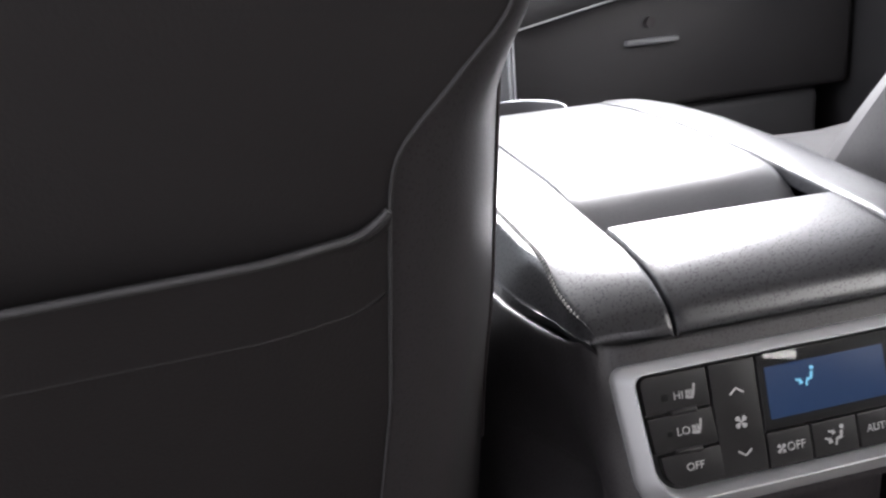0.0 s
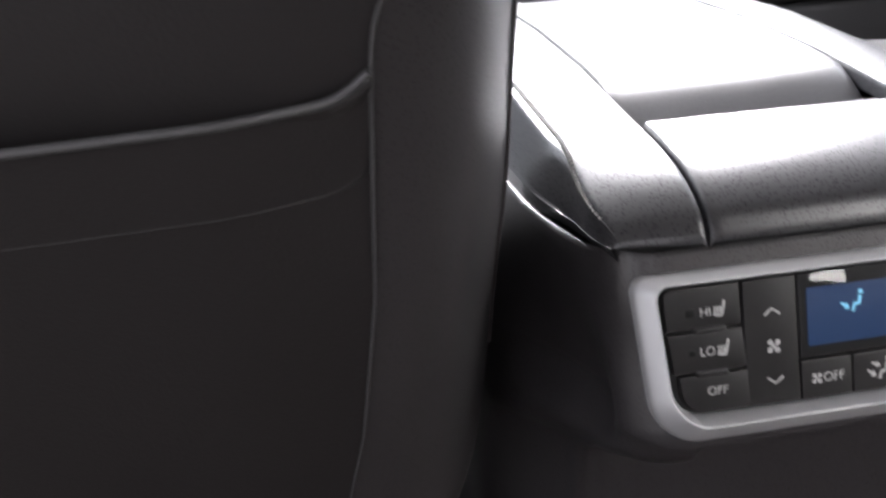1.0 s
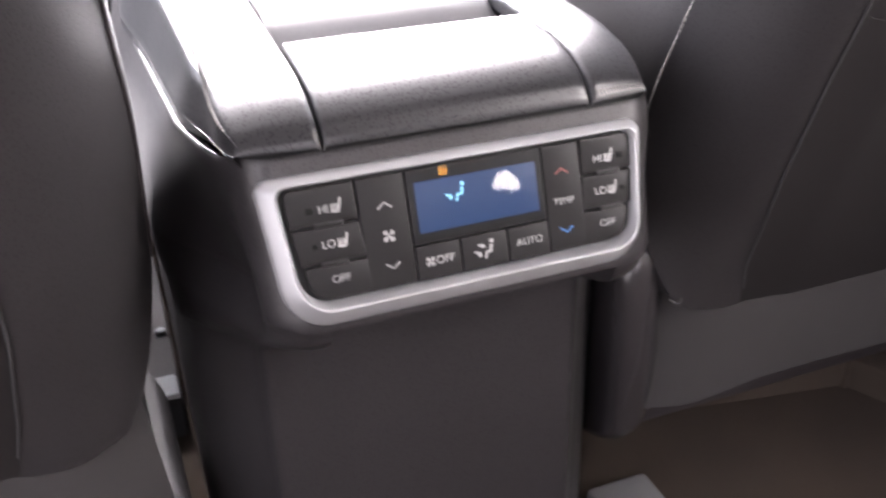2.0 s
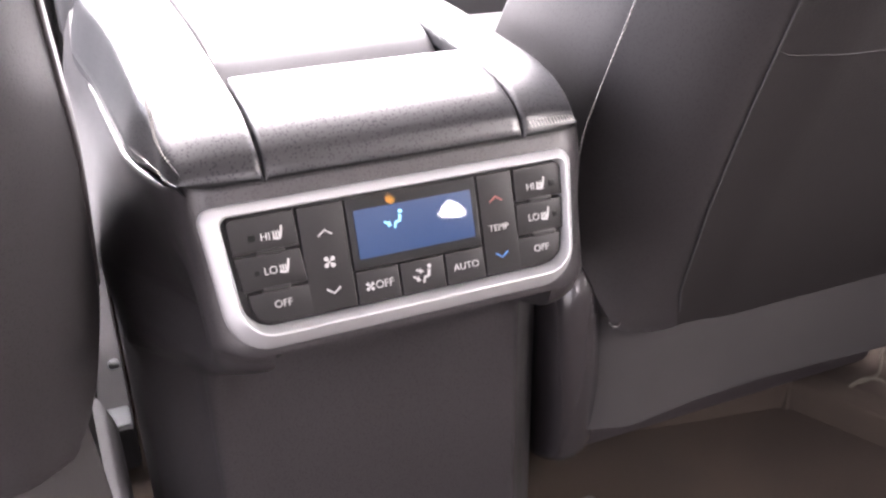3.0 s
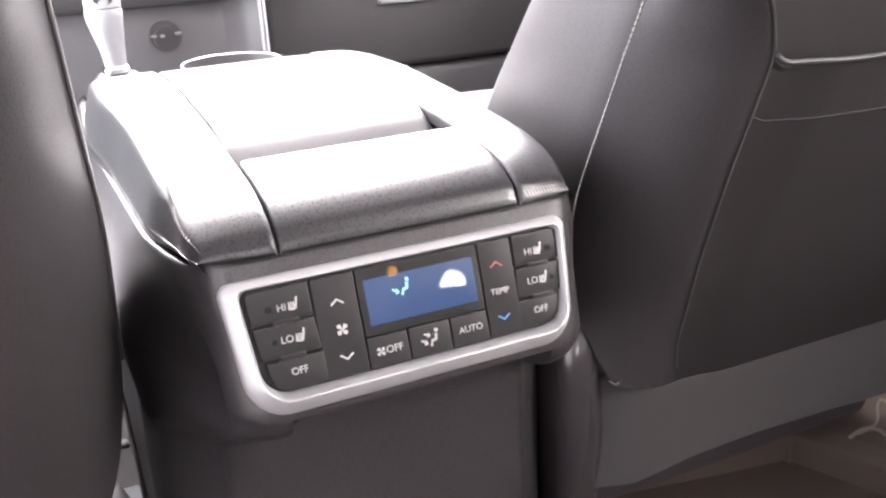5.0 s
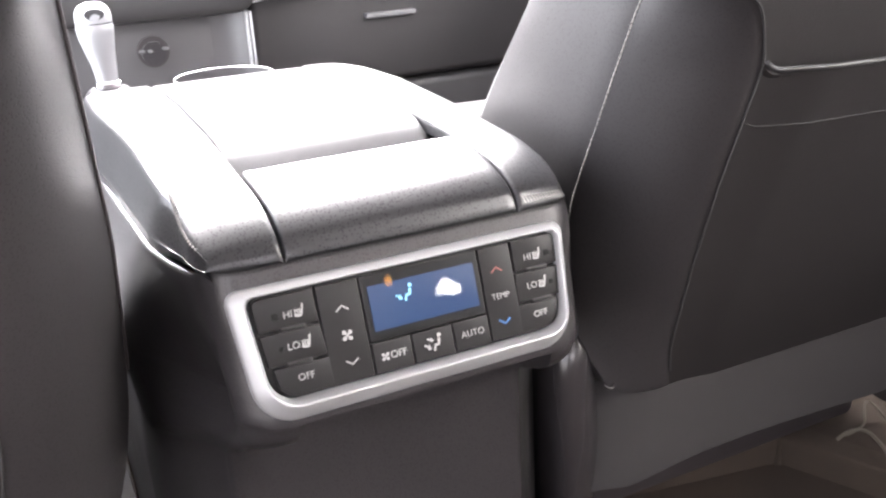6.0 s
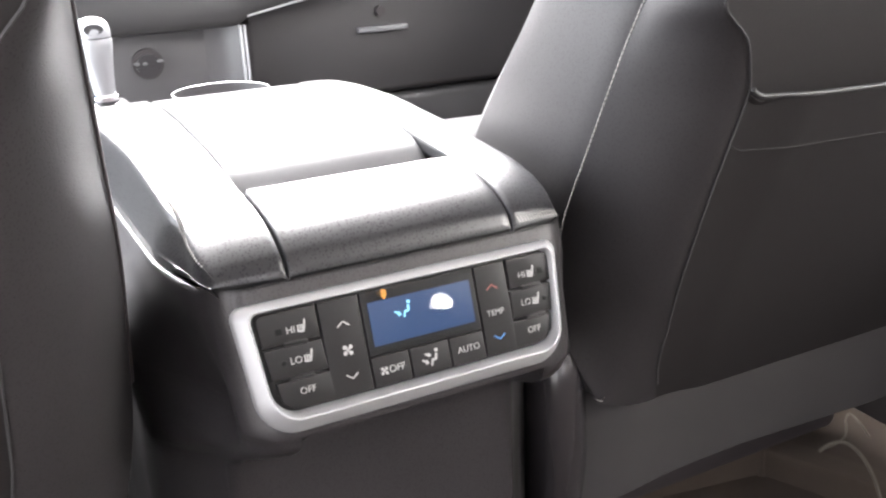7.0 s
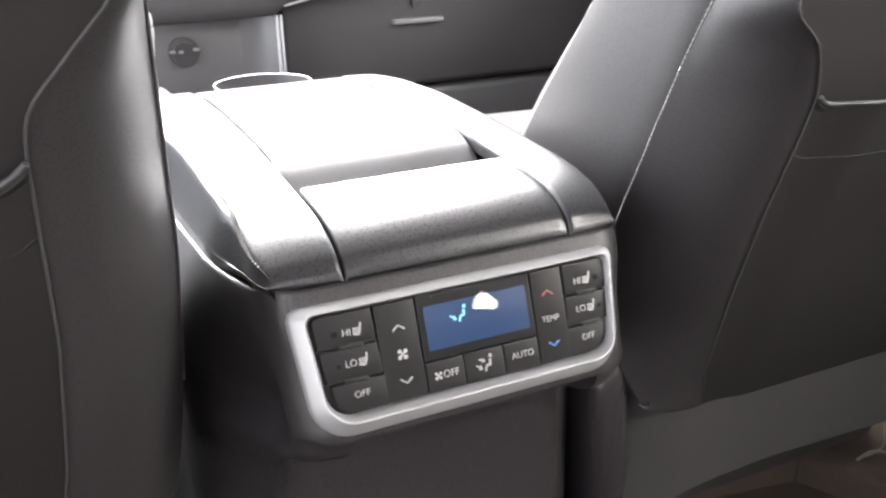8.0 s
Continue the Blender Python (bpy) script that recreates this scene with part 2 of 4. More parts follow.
def side_wall(name, s):
    lo, hi = (0.74, 0.80) if s > 0 else (-0.80, -0.74)
    bm = bmesh.new()
    if s > 0:
        box(bm, (lo, -0.42, FLOOR), (hi, 1.75, 0.84), 0.01)
        box(bm, (lo, -1.20, FLOOR), (hi, -0.4205, 0.62), 0.01)
        # unseen pillar, made wide to block bright sky from the display's reflection
        box(bm, (lo + 0.004, -1.20, 0.62), (hi - 0.004, -0.99, 1.22), 0.004)
    else:
        box(bm, (lo, -0.06, FLOOR), (hi, 0.06, 1.22), 0.01)
        box(bm, (lo, 0.0605, FLOOR), (hi, 0.8595, 0.18), 0.01)
        box(bm, (lo, 0.86, FLOOR), (hi, 1.75, 0.84), 0.01)
        box(bm, (lo, -1.20, FLOOR), (hi, -0.0605, 0.18), 0.01)
    if s > 0:
        box(bm, (0.655, -0.419, FLOOR), (0.7395, 0.56, 0.40), 0.012)
    box(bm, (lo, REAR, FLOOR), (hi, -1.2005, 0.60), 0.004)
    box(bm, (lo, REAR, 1.22), (hi, 1.0, 1.30), 0.005)
    for y0, y1 in ((-0.42, -0.30), (0.86, 1.0)) if s > 0 else ((0.86, 1.0),):
        box(bm, (lo + 0.002, y0, 0.84), (hi - 0.002, y1, 1.22), 0.005)
    ob = structure(name, bm, DASH, "charcoal door panels and pillars, both door openings clear" if s < 0 else "charcoal door panels and pillars of the car", "wall")
    part("quarter_panel", pierced(REAR, -1.2005, 0.601, 1.2195, QUARTER, s * 0.742, s * 0.752), TRIM, ob, "panel round the small rear side pane")


side_wall("wall_driver_side", -1)
side_wall("wall_passenger_side", 1)
# unseen wall; its opening sits off centre to stay out of the display's reflection
bm = bmesh.new()
for lo, hi in (((-0.80, FLOOR - 0.04), (0.80, 0.86)), ((-0.80, 1.2205), (0.80, 1.34)), ((-0.80, 0.8605), (-0.50, 1.22)), ((0.17, 0.8605), (0.80, 1.22))):
    box(bm, (lo[0], REAR - 0.05, lo[1]), (hi[0], REAR - 0.0005, hi[1]))
structure("wall_rear", bm, TRIM, "charcoal trim round an off-centre opening added for the rear fill light", "wall")
structure("wall_front", boxed((-0.74, 1.60, FLOOR), (0.74, 1.66, 0.90), 0.01), TRIM, "dark bulkhead in front of the footwells", "wall")
DAYLIGHT = glowing("bright_overcast_daylight", (1.0, 0.97, 0.90), 18.0)
structure("backdrop", boxed((1.60, -7.0, 0.2), (1.62, -0.9, 2.4)), DAYLIGHT, "bright daylight outside the rear side pane", "backdrop")
# unseen glowing disc, added only so the display and bezel catch an orange glint
AMBER = glowing("amber_glint_glow", (1.0, 0.40, 0.06), 14.0)
lamp = thing("cargo_lamp", "small glowing amber disc added for an orange glint on the panel", "lamp")
part("lens", tube([(0.60, REAR + 0.001, 1.01), (0.60, REAR + 0.010, 1.01), (0.60, REAR + 0.014, 1.01)], [0.034, 0.032, 0.024], 20), AMBER, lamp, "glowing amber disc")
part("bezel", tube([(0.60, REAR + 0.0005, 1.01), (0.60, REAR + 0.006, 1.01)], [0.042, 0.039], 20), DULL, lamp)

# ---- centre console ----
console = thing("centre_console", "long black plastic centre console between two front seats", "console")
PANEL = pose(0, 0, 0.46, -18, 0, 0)
RIM = table([(0.030, 0.1060), (0.036, 0.1095), (0.041, 0.1120), (0.060, 0.1208), (0.079, 0.1260), (0.094, 0.1285), (0.130, 0.1305), (0.16, 0.132), (0.30, 0.1385), (0.34, 0.1405), (0.45, 0.138), (0.60, 0.130), (0.93, 0.120)])


def console_body():
    """One skin round the rear face and both flanks, level by level, from the rim to the floor."""
    levels = [(0.47, -0.0065, 0.0), (0.4775, -0.0045, 0.0), (0.479, -0.0018, 0.0), (0.4785, 0.0, 0.0), (0.476, 0.001, 0.0), (0.47, 0.0012, 0.15), (0.462, 0.001, 0.35), (0.452, 0.0, 0.49), (0.44, -0.002, 0.65), (0.428, -0.004, 0.77), (0.416, -0.006, 0.88), (0.409, -0.008, 0.93),
              (0.4045, -0.009, 0.96), (0.4015, -0.01, 0.98), (0.4005, -0.0105, 0.98), (0.398, -0.0105, 1.0), (0.391, -0.009, 1.03), (0.385, -0.007, 1.06), (0.375, -0.006, 1.1), (0.365, -0.005, 1.11), (0.352, -0.004, 1.13), (0.34, -0.003, 1.15), (0.3, -0.001, 1.21), (0.2, 0.0, 1.35), (FLOOR, 0.002, 1.4)]
    rows = []
    for z, inset, bulge in levels:
        if z > 0.402:
            rear = (z - 0.46) * math.tan(radians(18)) + 0.0045
        else:
            rear = {0.4015: -0.0133, 0.4005: -0.0105, 0.398: 0.072}.get(z, 0.074)
        half = 0.1115 if z > 0.45 else 0.1115 - (0.45 - z) * 0.055 if z > 0.39 else 0.1072
        r = 0.020 + 0.010 * smooth(0.470, 0.440, z) if z > 0.3990 else 0.008
        side = [(0.0, rear), ((half - r) * 0.35, rear), ((half - r) * 0.7, rear), ((half - r) * 0.92, rear)]
        # below the overhang a web runs from its corners down to the recessed foot
        web = smooth(0.335, 0.398, z) if z < 0.399 else 0.0
        for a in np.linspace(0, math.pi / 2 - 0.25, 9):
            low = (half - r + r * math.sin(a), rear + r * (1 - math.cos(a)))
            high = (0.0778 + 0.030 * math.sin(a), -0.0105 + 0.030 * (1 - math.cos(a)))
            side.append(tuple(u + (v - u) * web for u, v in zip(low, high)))
        last_x, last_y = side[-1]
        for y in (0.036, 0.048, 0.060, 0.075, 0.094, 0.115, 0.14, 0.17, 0.21, 0.26, 0.32, 0.40, 0.50, 0.65, 0.80, 0.93):
            if y < last_y + 0.008:
                y = last_y + 0.008 + 0.1 * (y - 0.036)
            flank = RIM(y) + inset * (1 if z > 0.45 else 1 - smooth(0.06, 0.12, y)) + 0.019 * bulge * smooth(0.072, 0.15, y) - 0.004 * bulge * (1 - smooth(0.05, 0.16, y))
            k = smooth(last_y, last_y + 0.030, y)
            if z < 0.40:
                flank = flank * web + (0.144 + 0.004 * smooth(0.38, 0.30, z)) * (1 - web)
                k = k * web + min(1, (y - last_y) / 0.045) * (1 - web)
            drop = 0.075 * smooth(0.46, 0.93, y) * smooth(0.30, 0.47, z)
            side.append((last_x + (flank - last_x) * k, y, drop))
        lift = 0.0050 * smooth(0.462, 0.476, z)

        def shaped(q, driver):
            """The rear rim is lifted; the driver's corner is fuller and meets the rim further back."""
            x, y, drop = q[0], q[1], q[2] if len(q) > 2 else 0.0
            raised = lift * (1 - smooth(0.022, 0.062, y))
            if driver:
                raised = lift * (1 - smooth(0.018, 0.040, y))
                x += 0.0043 * smooth(0.018, 0.034, y) * (1 - smooth(0.040, 0.066, y)) * smooth(0.41, 0.45, z)
            elif z <= 0.40:
                x = min(0.139, x)
            return (-x if driver else x, y + 0.3 * lift * (1 - smooth(0.02, 0.06, y)), z - drop + raised)
        row = [shaped(q, True) for q in side[:0:-1]] + [shaped(q, False) for q in side]
        rows.append(row)
    return sheet(rows)


part("body", console_body(), PLASTIC, console, "grained black plastic body with a bright upper rim", sharp=60)
# the sloping top ahead of the armrest
rows = [[(f * (RIM(y) - 0.008), y, 0.472 - 0.075 * smooth(0.46, 0.93, y)) for f in (-1, 0, 1)] for y in np.linspace(0.06, 0.93, 30)]
part("console_top", sheet(rows), DULL, console)

# cup ring and gear lever ahead of the armrest
ring = [(0.008 + 0.0475 * math.cos(a), 0.4755 + 0.0475 * math.sin(a), 0.5045) for a in np.linspace(0, 2 * math.pi, 49)]
cup = thing("cup_holder", "round silver-rimmed cup holder let into the console", "cup holder")
part("rim", tube(ring, 0.0007, 8, ends=False), GREY_METAL, cup)
wall = [[(0.008 + r * math.cos(a), 0.4755 + r * math.sin(a), z) for a in np.linspace(0, 2 * math.pi, 40, endpoint=False)] for r, z in ((0.0480, 0.470), (0.0480, 0.5040), (0.0468, 0.5040), (0.0450, 0.476))]
part("well", sheet(wall, close=True), FASCIA, cup)

# ---- armrest lid ----
armrest = thing("console_armrest", "padded black leather console armrest with a sliding middle cover", "armrest")
BASE = 0.4858
TOP = table([(0.0115, 0.0), (0.0119, 0.0030), (0.0128, 0.0050), (0.0138, 0.0062), (0.0145, 0.0080), (0.018, 0.0118), (0.024, 0.0160), (0.034, 0.0206), (0.048, 0.0243), (0.065, 0.0264), (0.0905, 0.0278), (0.136, 0.0310), (0.18, 0.0342), (0.28, 0.0362), (0.36, 0.0335),
             (0.42, 0.0280), (0.438, 0.0225), (0.447, 0.017), (0.451, 0.008), (0.452, 0.0)])
CREST = table([(0.0115, 0.1035), (0.020, 0.1070), (0.030, 0.1098), (0.045, 0.1115), (0.09, 0.1122), (0.16, 0.1136), (0.30, 0.1188), (0.41, 0.1170), (0.452, 0.106)])
FOOT = table([(0.0115, 0.1075), (0.020, 0.1105), (0.030, 0.1125), (0.041, 0.1138), (0.060, 0.1190), (0.079, 0.1240), (0.094, 0.1262), (0.13, 0.1280), (0.16, 0.1295), (0.30, 0.1360), (0.41, 0.1300), (0.452, 0.112)])
LONG = [0.0115, 0.0119, 0.0128, 0.0138, 0.0145, 0.016, 0.018, 0.020, 0.024, 0.029, 0.034, 0.041, 0.048, 0.056, 0.065, 0.075, 0.083, 0.0905]
LONG2 = [0.096, 0.102, 0.108, 0.116, 0.125, 0.136, 0.15, 0.165, 0.18, 0.20, 0.22, 0.25, 0.28, 0.31, 0.34, 0.36, 0.38, 0.40, 0.41, 0.42, 0.43, 0.438, 0.443, 0.447, 0.449, 0.451, 0.452]
SEAM = 0.0702


def crest(y, s):
    """Where the top turns down; the driver's side of the lid is a little wider."""
    return CREST(y) - 0.0016 if s > 0 else CREST(y) + 0.0030 * (1 - smooth(0.02, 0.09, y)) + 0.0050 * smooth(0.20, 0.34, y)


def foot(y, s):
    return FOOT(y) - 0.0016 if s > 0 else FOOT(y) + 0.0030 * (1 - smooth(0.02, 0.09, y)) + 0.0065 * smooth(0.20, 0.34, y)


def shoulder(y, s):
    """Outer end of the crown: on the driver's side it rolls on past the stitched crest."""
    return crest(y, s) + (0.0055 * smooth(0.045, 0.09, y) if s < 0 else 0.0)


def lid_point(x, y, drop=0.0, s=0):
    """A flat crown with a crest along each side and a steep flank down to the rim; the rear corners draw in."""
    s = s or (1 if x > 0 else -1)
    a, c, f, top = abs(x), shoulder(y, s), foot(y, s), TOP(y)
    crown = top * (1 - (0.035 + 0.285 * (1 - smooth(0.02, 0.085, y))) * (a / c) ** 5)
    flank = (0.95 + 0.10 * smooth(0.04, 0.10, y)) * top * max(0.0, (f - a) / (f - c)) ** (1.0 + (0.15 * smooth(0.03, 0.07, y) if s < 0 else 0.0))
    h = 0.5 * (crown + flank - math.hypot(crown - flank, ((0.40 if s > 0 else 0.40 - 0.10 * smooth(0.03, 0.09, y)) + 0.04 * (1 - smooth(0.03, 0.09, y))) * top))
    back = 0.0055 * smooth(0.072, 0.112, a) * (1 - smooth(0.012, 0.09, y))
    return (x, y + back, BASE + max(0.0, h) - drop)


def rail(s):
    rows = []
    for y in LONG + LONG2:
        c, f = shoulder(y, s), foot(y, s)
        row = []
        for dx, drop in [(0.0000, 0.010), (0.0002, 0.0040), (0.0009, 0.0014), (0.0020, 0.0004), (0.0034, 0.0)]:
            p = lid_point(SEAM + dx, y, 0.0, s)
            row.append((s * p[0], p[1], max(BASE - 0.002, p[2] - drop)))
        for x in [SEAM + k * (c - SEAM) for k in (0.12, 0.25, 0.4, 0.55, 0.7, 0.8, 0.88, 0.94, 0.975, 1.0)] + [c + k * (f - c) for k in (0.08, 0.16, 0.25, 0.35, 0.45, 0.55, 0.65, 0.75, 0.85, 0.93, 1.0)]:
            p = lid_point(x, y, 0.0, s)
            row.append((s * p[0], p[1], p[2]))
        row.append((s * (f - (0.0045 * (1 - smooth(0.05, 0.09, y)) if s < 0 else 0.0)), p[1], BASE - 0.0075))
        rows.append(row)
    return sheet(rows)


def middle(ys, lowered):
    rows = []
    for y in ys:
        e = SEAM - 0.0011
        row = []
        xs = [(-e, 0.010), (-e, 0.003), (-e + 0.0005, 0.0009), (-e + 0.0014, 0.0001)] + [(x, 0) for x in np.linspace(-e + 0.006, e - 0.006, 15)] + [(e - 0.0014, 0.0001), (e - 0.0005, 0.0009), (e, 0.003), (e, 0.010)]
        for x, drop in xs:
            p = lid_point(x, y, drop + lowered(y))
            row.append((p[0], y, max(BASE - 0.002, p[2])))
        rows.append(row)
    return rows


left_rail = part("side_pad", rail(-1), LEATHER, armrest, "leather side pad with a stitched edge")
right_rail = part("side_pad", rail(1), LEATHER, armrest)
pad_rows = middle(LONG, lambda y: 0.0)
for drop, dy in ((0.0012, 0.0012), (0.004, 0.0018), (0.016, 0.0018)):
    pad_rows.append([(x, y + dy, max(BASE - 0.002, z - drop)) for x, y, z in pad_rows[len(LONG) - 1]])
part("end_pad", sheet(pad_rows), LEATHER, armrest, "rounded leather end pad")
COVER = [0.0935, 0.0955, 0.098, 0.101, 0.105, 0.110, 0.115, 0.120, 0.125, 0.130, 0.135, 0.140] + [y for y in LONG2 if y > 0.145]
part("sliding_cover", sheet(middle(COVER, lambda y: 0.0012 + 0.0215 * (1 - smooth(0.098, 0.156, y)))), SMOOTH_LEATHER, armrest, "smooth sliding leather cover")
# near-black filler added below the pads, so the seams between them look shaded
part("hinge_strip", boxed((-0.108, 0.020, 0.4700), (0.108, 0.42, 0.4880), 0.003), GAP, armrest)


def stitches(path, length, gap, radius, parent, mat=THREAD):
    """Short thread stitches along a line."""
    bm = bmesh.new()
    pts = [Vector(p) for p in path]
    runs = [(b - a).length for a, b in zip(pts, pts[1:])]
    full = sum(runs)

    def at(d):
        for a, b, r in zip(pts, pts[1:], runs):
            if d <= r:
                return a + (b - a) * (d / r)
            d -= r
        return pts[-1]

    d = 0.0
    while d + length < full:
        tube([at(d), at(d + length)], radius, 5, bm)
        d += length + gap
    return part("stitching", bm, mat, parent, "pale thread stitching")


# stitches laid across the crest of the pad
bm = bmesh.new()
for y in np.arange(0.0235, 0.20, 0.0027):
    a, b, d = (Vector(lid_point(-(crest(y, -1) + k * min(1, (foot(y, -1) - crest(y, -1)) / 0.011)), y)) + Vector((-0.0002, 0, 0.0003)) for k in (-0.0013, 0.0002, 0.0016))
    tube([a, b, d], 0.00048, 5, bm)
part("stitching", bm, THREAD, left_rail, "pale cross stitching")
seam_line = [Vector(lid_point(-(crest(y, -1) + 0.0002), y)) + Vector((-0.0001, 0, 0.0001)) for y in np.linspace(0.014, 0.43, 90)]
part("edge_seam", tube(seam_line, 0.00042, 6), GAP, left_rail, "dark seam along the edge of the pad")
bm = bmesh.new()
for k in range(14):
    x = 0.0745 + 0.0022 * k
    a, d = Vector(lid_point(x, 0.0140)), Vector(lid_point(x + 0.0012, 0.0119))
    tube([a + Vector((0, -0.0002, 0)), d + Vector((0, -0.0002, 0))], 0.00035, 5, bm)
part("stitching", bm, THREAD, right_rail, "short stitches along the lower hem")

# ---- rear climate panel ----
climate = thing("climate_control_panel", "rear climate and seat heater panel in a satin silver frame", "control panel", PANEL)
# x, z outlines seen from the rear seat
def taper(outline):
    """The panel narrows towards its foot."""
    return [(x * (1 - 1.15 * max(0, -z)), z) for x, z in outline]


outer = taper(rounded(-0.1046, 0.0956, -0.0556, 0.0175, (0.020, 0.020, 0.007, 0.007), 8))
inner = taper(rounded(-0.0950, 0.0882, -0.0440, 0.0124, (0.014, 0.014, 0.005, 0.005), 8))


def between(f, y):
    swell = 0.0042 * (f / 0.78 if f < 0.78 else (1 - f) / 0.22) if f > 0 else 0.0
    return [(a[0] + (b[0] - a[0]) * f, y - swell * smooth(-0.030, -0.054, a[1]), a[1] + (b[1] - a[1]) * f) for a, b in zip(outer, inner)]


frame_rows = [between(-0.01, 0.0065), between(0.0, 0.0042), between(0.03, 0.0026), between(0.08, 0.0015), between(0.18, 0.0005), between(0.34, -0.0009), between(0.52, -0.0022), between(0.66, -0.0031), between(0.74, -0.0036), between(0.80, -0.0037), between(0.88, -0.0030), between(0.94, -0.0016), between(1.0, 0.0004), between(1.0, 0.004)]
part("bezel", sheet(frame_rows, close=True), SILVER, climate, "satin silver surround")
part("backing", capped([[(x * 0.98, 0.0046, z * 0.97) for x, z in outer], [(x * 0.98, 0.0037, z * 0.97) for x, z in outer]]), GAP, climate)


def legend(text, x, z, size, parent, mat=PRINT, y=0.0):
    """Printed letters that lie on a button's face."""
    data = bpy.data.curves.new("letters", "FONT")
    data.body, data.size, data.align_x, data.align_y, data.extrude = text, size, "CENTER", "CENTER", 0.00012
    temp = bpy.data.objects.new("letters", data)
    scene.collection.objects.link(temp)
    bpy.context.view_layer.update()
    mesh = bpy.data.meshes.new_from_object(temp.evaluated_get(bpy.context.evaluated_depsgraph_get()))
    bpy.data.objects.remove(temp)
    mesh.materials.clear()
    mesh.materials.append(mat)
    ob = new("letters", mesh)
    ob.parent = parent
    ob.matrix_local = pose(x, y - 0.0002, z, 90, 0, 0)
    return ob


def printed(outlines, x, z, parent, mat=PRINT, name="symbol", y=0.0, scale=1.0):
    """A printed sign made of flat closed outlines."""
    bm = bmesh.new()
    for o in outlines:
        bm.faces.new([bm.verts.new((x + px * scale, y - 0.0003, z + pz * scale)) for px, pz in o])
    geom = bmesh.ops.extrude_face_region(bm, geom=list(bm.faces))["geom"]
    for v in (g for g in geom if isinstance(g, bmesh.types.BMVert)):
        v.co.y += 0.0003
    return part(name, bm, mat, parent)


def stroke(points, width):
    """A line of some width as one outline."""
    left, right = [], []
    for k, (x, z) in enumerate(points):
        ax, az = points[max(k - 1, 0)]
        bx, bz = points[min(k + 1, len(points) - 1)]
        n = math.hypot(bx - ax, bz - az)
        nx, nz = -(bz - az) / n * width / 2, (bx - ax) / n * width / 2
        left.append((x + nx, z + nz))
        right.append((x - nx, z - nz))
    return left + right[::-1]


def disc(cx, cz, r, n=12):
    return [(cx + r * math.cos(a), cz + r * math.sin(a)) for a in np.linspace(0, 2 * math.pi, n, endpoint=False)]


SEAT_SIGN = [stroke([(0.0036, 0.0054), (0.0028, 0.0010), (0.0018, -0.0030)], 0.0015), stroke([(-0.0036, -0.0026), (-0.0010, -0.0034), (0.0020, -0.0034)], 0.0019)]
SEAT_SIGN += [stroke([(x, -0.0020), (x + 0.0005, -0.0002), (x, 0.0020)], 0.0011) for x in (-0.0030, -0.0012, 0.0006)]
PERSON_SIGN = [disc(0.0040, 0.0052, 0.0013), stroke([(0.0036, 0.0032), (0.0030, -0.0006), (0.0000, -0.0010)], 0.0018), stroke([(0.0002, -0.0012), (-0.0006, -0.0046)], 0.0013)]
FEET_ARROW = [stroke([(-0.0070, 0.0004), (-0.0046, -0.0012)], 0.0012), [(-0.0052, -0.0032), (-0.0024, -0.0028), (-0.0040, 0.0006)]]
FACE_ARROW = [stroke([(-0.0046, 0.0040), (-0.0018, 0.0030)], 0.0012), [(-0.0026, 0.0014), (0.0000, 0.0024), (-0.0018, 0.0046)]]


def fan_sign(size):
    out = [disc(0, 0, 0.18 * size)]
    for k in range(4):
        a = math.pi / 2 * k + 0.80
        out.append([(size * r * math.cos(a + b), size * r * math.sin(a + b)) for r, b in ((0.10, 0), (0.50, -0.62), (0.85, -0.52), (1.02, -0.22), (1.02, 0.12), (0.85, 0.38), (0.5, 0.40))])
    return out


CHEVRON_UP = [stroke([(-0.0035, -0.0013), (0, 0.0013), (0.0035, -0.0013)], 0.0009)]
CHEVRON_DOWN = [stroke([(-0.0035, 0.0013), (0, -0.0013), (0.0035, 0.0013)], 0.0009)]


def button(outline, label, y=0.0):
    return part("button", slab(outline, y, 0.0036, 0.0007), BUTTON, climate, label)


